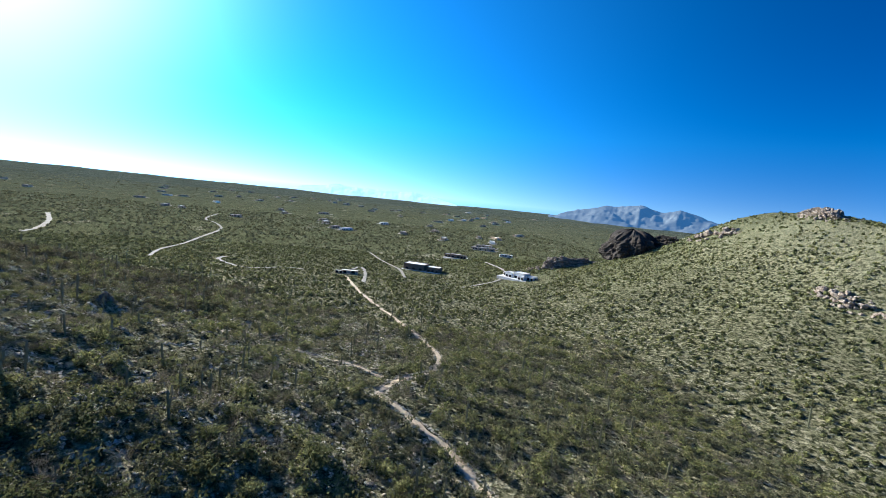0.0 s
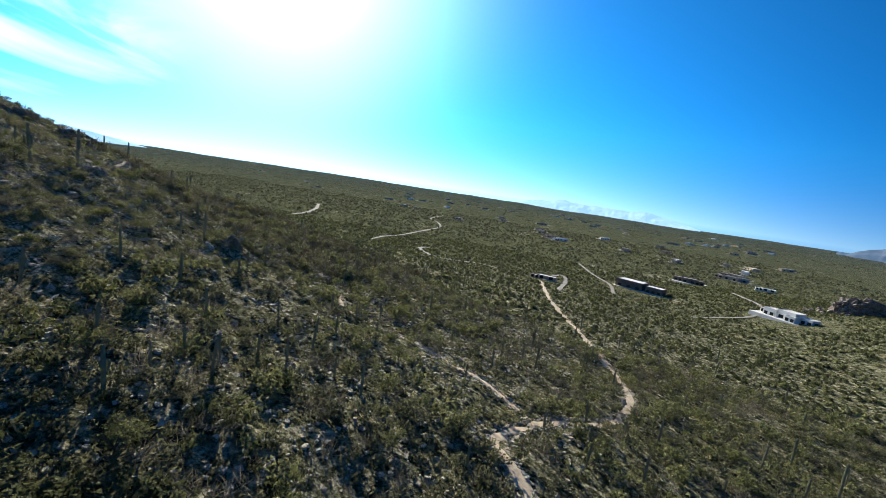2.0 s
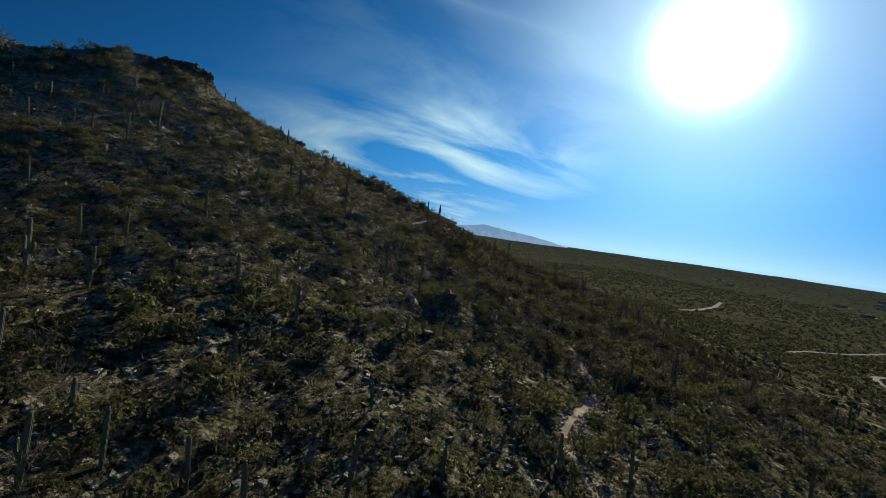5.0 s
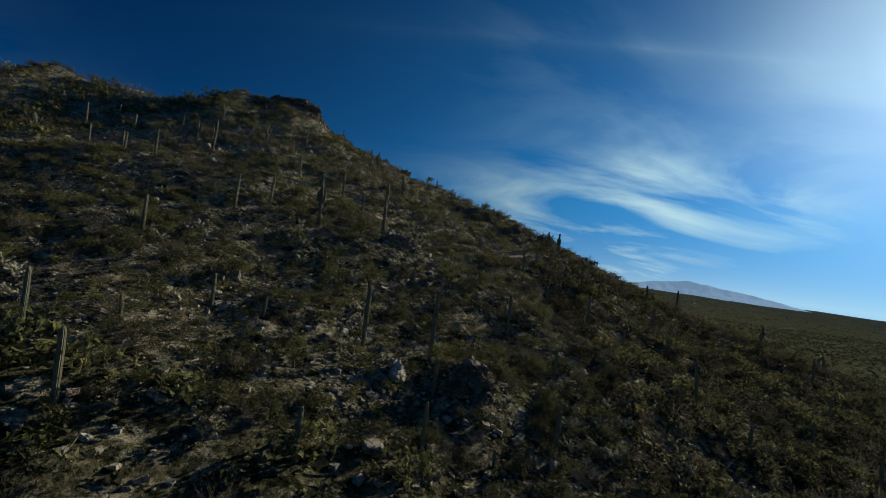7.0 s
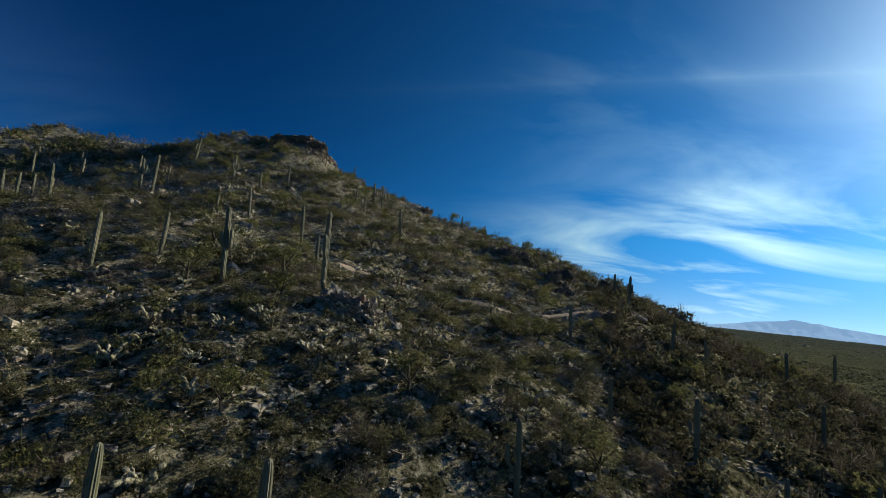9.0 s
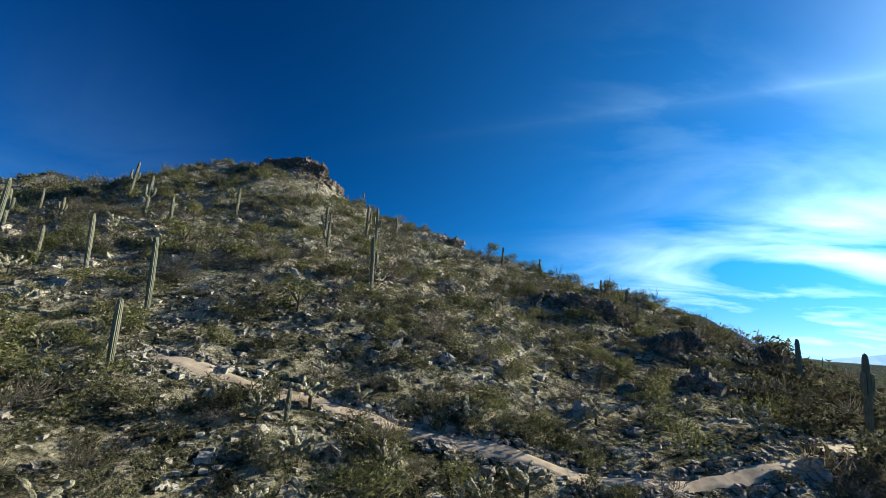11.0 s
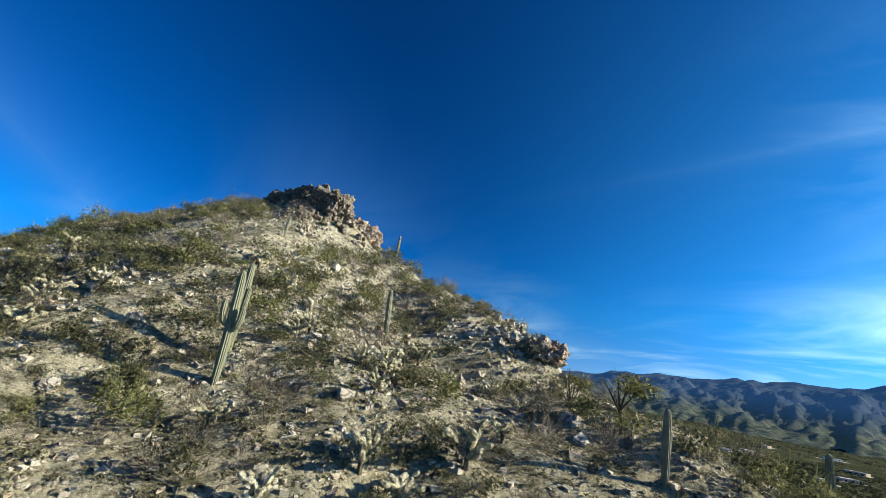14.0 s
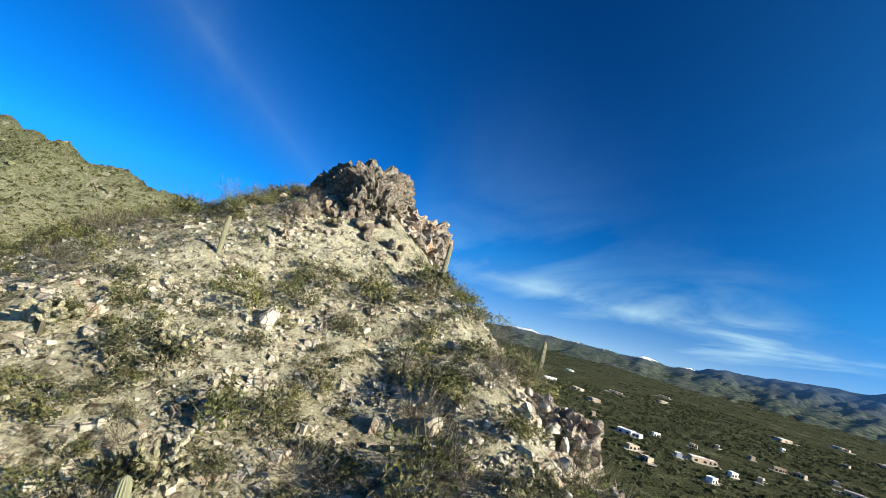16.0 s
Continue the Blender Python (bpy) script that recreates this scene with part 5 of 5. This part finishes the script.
def palo_verde_tree():
    """A small airy desert tree: forked trunk and a loose crown of fine twigs."""
    base = new("palo_verde_tree")
    tagged(base, "small yellow-green palo verde tree with an airy crown", "tree", "palo verde trees")
    link_mesh("trunk", *stick((0, 0, -0.15), (0.05, 0, 0.55), 0.09, 0.07), BARK, False, base)
    tv, tf = bush_template(R, 300, 0.075, 260, 0.34, 0.008, 0.8)
    link_mesh("crown", tv * (2.7, 2.5, 2.1) + (0, 0, 0.7), tf, PALO_VERDE, False, base)
    for k in range(5):
        a = k * 1.2566 + RS.uniform(-0.4, 0.4)
        link_mesh("limb", *stick((0.05, 0, 0.5), (math.cos(a) * 0.75, math.sin(a) * 0.75, RS.uniform(1.2, 1.8)), 0.055, 0.018), BARK, False, base)
    return base


TREES = [palo_verde_tree() for _ in range(3)]
for ob, (cx, cy) in zip(TREES, ((12.5, 98.5), (-10.5, 103.5), (-14.0, 51.0))):
    ob.matrix_basis = ground_pose(cx, cy)
for k, (cx, cy, cs) in enumerate(((15.0, 97.5, 1.0), (4.0, 101.0, 0.9), (20.0, 95.5, 1.0), (9.0, 99.5, 0.7), (-17.0, 56.0, 1.3), (-22.0, 50.5, 1.2), (-3.0, 60.0, 1.0), (-25.0, 57.0, 1.1), (6.0, 60.5, 1.1),
                                  (-14.0, 70.0, 1.0), (-27.0, 72.0, 1.1), (-20.5, 72.5, 0.8), (-36.0, 80.0, 1.0), (-31.0, 92.0, 0.9), (12.0, 66.0, 1.0), (17.0, 58.0, 1.1), (-2.0, 46.0, 1.2), (-10.0, 40.0, 1.1),
                                  (9.0, 45.0, 1.2), (-21.0, 33.0, 1.2), (-12.0, 26.0, 1.0), (3.0, 34.0, 1.1), (-62.0, -22.0, 1.3), (-55.0, -12.0, 1.2), (-50.0, -30.0, 1.3), (-58.0, -38.0, 1.2), (-44.0, -18.0, 1.3),
                                  (-38.0, -28.0, 1.2), (-47.0, -5.0, 1.3), (-66.0, -8.0, 1.2), (-30.0, -20.0, 1.1), (-42.0, 5.0, 1.2), (-52.0, 12.0, 1.2), (-33.0, 12.0, 1.1), (-22.0, -25.0, 1.2), (-10.0, -12.0, 1.2))):
    copy_thing(TREES[k % 3], ground_pose(cx, cy, cs))

# ---- houses ----


def part(name, bm, mat, parent, label=""):
    me = bpy.data.meshes.new(name)
    bm.to_mesh(me)
    bm.free()
    me.materials.append(mat)
    ob = new(name, me)
    ob.parent = parent
    if label:
        tagged(ob, label)
    return ob


def box_bm(x0, y0, z0, x1, y1, z1, parapet=0.0):
    """A box; with a parapet its top is sunk inside a rim."""
    bm = bmesh.new()
    bmesh.ops.create_cube(bm, size=1.0)
    for v in bm.verts:
        v.co = ((x0 + x1) / 2 + v.co.x * (x1 - x0), (y0 + y1) / 2 + v.co.y * (y1 - y0), (z0 + z1) / 2 + v.co.z * (z1 - z0))
    if parapet:
        top = max(bm.faces, key=lambda f: f.calc_center_median().z)
        bmesh.ops.inset_individual(bm, faces=[top], thickness=0.3)
        for v in top.verts:
            v.co.z -= parapet
    edges = [e for e in bm.edges if len(e.link_faces) == 2]
    bmesh.ops.bevel(bm, geom=edges, offset=0.06, segments=1, affect="EDGES")
    return bm


RH = np.random.default_rng(4)


def house(x, y, turn, blocks, wall_mat, roof_mat, label, windows=2, patio=None):
    """Flat-roofed desert house; blocks are (dx, dy, width, depth, height)."""
    base = new("house")
    base.location = (x, y, ground_z(x, y) - 0.4)
    base.rotation_euler = (0, 0, radians(turn))
    tagged(base, label, "house", "houses in the valley")
    if patio:
        part("patio", box_bm(patio[0], patio[1], -2.5, patio[2], patio[3], 0.75), ROOF_PALE if len(blocks) > 2 else ROAD_DIRT, base, "pale levelled yard")
    for k, (dx, dy, w, d, h) in enumerate(blocks):
        x0, x1, y0, y1 = dx - w / 2, dx + w / 2, dy - d / 2, dy + d / 2
        body = part("wall", box_bm(x0, y0, -3.0, x1, y1, h, 0.45), wall_mat, base)
        part("roof", box_bm(x0 + 0.34, y0 + 0.34, h - 0.52, x1 - 0.34, y1 - 0.34, h - 0.36), roof_mat, base)
        for i in range(windows):
            for face in (-1, 1):
                cx = x0 + (i + 0.5) * w / windows
                ww, wy = min(2.2, w / windows * 0.55), (y0 if face < 0 else y1)
                fr = part("window", box_bm(cx - ww / 2 - 0.1, wy - 0.05, 1.0, cx + ww / 2 + 0.1, wy + 0.05, 2.7), WOOD_BROWN, base)
                part("pane", box_bm(cx - ww / 2, wy - 0.075, 1.1, cx + ww / 2, wy + 0.075, 2.6), GLASS, fr)
        if k == 0:
            part("door", box_bm(x1 - 0.06, dy - 0.55, 0.4, x1 + 0.06, dy + 0.55, 2.6), WOOD_BROWN, base)
        if k == 1:
            part("garage_door", box_bm(x0 - 0.06, dy - 1.4, 0.4, x0 + 0.06, dy + 1.4, 2.7), WOOD_BROWN, base)
    return base


house(194, -145, 35, [(0, 0, 9, 8, 5.2), (-8.5, -1, 5.5, 6, 4.0), (7.5, 2.5, 6, 6, 4.6), (0.5, -5.8, 6, 4, 3.4), (12.5, -1, 4.5, 5, 3.3), (-4, 5.2, 5, 4, 3.8)], STUCCO_WHITE, ROOF_PALE,
      "rambling white stucco house with stepped flat roofs", 2, (-14, -10, 16, 8))
house(241, -75, 62, [(0, 0, 17, 12, 5.6), (-15.5, 1, 10, 9, 4.8), (-7.5, -5, 4, 5, 4.4)], STUCCO_BROWN, ROOF_PALE, "brown stucco house with a pale flat roof", 3, (-23, -9, 10, 8))
house(332, -129, 70, [(0, 0, 11, 8, 4.4), (8, -1, 7, 7, 4.0), (-8, 2, 6, 6, 4.0)], STUCCO_BROWN, ROOF_GREY, "dark brown house under a broken flat roofline", 2, (-12, -8, 12, 8))
house(427, -197, 60, [(0, 0, 10, 7, 4.6), (7.5, 1, 6, 6, 4.0)], STUCCO_TAN, ROOF_GREY, "tan stucco house with a flat roof", 2, (-9, -7, 12, 7))
house(362, -196, 75, [(0, 0, 10, 6, 2.9), (7, 2, 5, 5, 2.8)], STUCCO_WHITE, ROOF_PALE, "low white house half hidden in scrub", 2)
house(190, -23, 80, [(0, 0, 11, 5, 2.9), (6, 3, 5, 4, 2.7)], STUCCO_TAN, ROOF_PALE, "low tan house with a pale roof beside the track", 2)
FAR_HOUSES = [(542, -160), (591, 0), (675, 19), (760, 298), (568, -18), (620, -270), (745, -359), (949, -346), (675, -171), (540, -235), (470, -205), (430, -190)]
VALLEY_HOUSES = [(-227, 362), (-253, 375), (-206, 394), (-315, 473), (-295, 496), (-221, 470), (-282, 561), (-246, 570), (-225, 444), (-364, 444), (-254, 426), (-238, 605), (-257, 555), (-306, 547),
                 (-302, 767), (-336, 706), (-311, 382), (-173, 638), (-124, 578), (-77, 774), (-142, 748)]
KINDS = ((STUCCO_WHITE, ROOF_PALE, "white stucco house with flat pale roofs"), (STUCCO_TAN, ROOF_PALE, "tan stucco house with a pale flat roof"), (STUCCO_TAN, ROOF_GREY, "tan desert house with a grey flat roof"))
spots = [(*q, 1.0) for q in FAR_HOUSES] + [(*q, 0.42) for q in VALLEY_HOUSES]
for k in range(64):
    a, r = RH.uniform(20, 118) if k % 4 == 0 else RH.uniform(66, 112), RH.uniform(520, 2300)
    spots.append((math.sin(radians(a)) * r, math.cos(radians(a)) * r, 0.75 + r / 4000))
for k in range(40):
    a, r = RH.uniform(-62, 5), RH.uniform(430, 1150)
    spots.append((math.sin(radians(a)) * r, math.cos(radians(a)) * r, 0.75 + r / 4000))
for hx, hy, grow in spots:
    wall_mat, roof_mat, text = KINDS[int(RH.choice((0, 1, 1, 2, 2)))]
    w, d = RH.uniform(10, 16) * grow, RH.uniform(7, 11) * grow
    house(hx, hy, RH.uniform(0, 180), [(0, 0, w, d, 4.2), (w * 0.75, d * 0.2, w * 0.55, d * 0.8, 3.7)], wall_mat, roof_mat, text, 2 if abs(hx) + abs(hy) < 1100 else 1,
          (-w * RH.uniform(0.7, 1.3), -d * 0.9, w * RH.uniform(0.9, 1.6), d * RH.uniform(0.7, 1.1)))
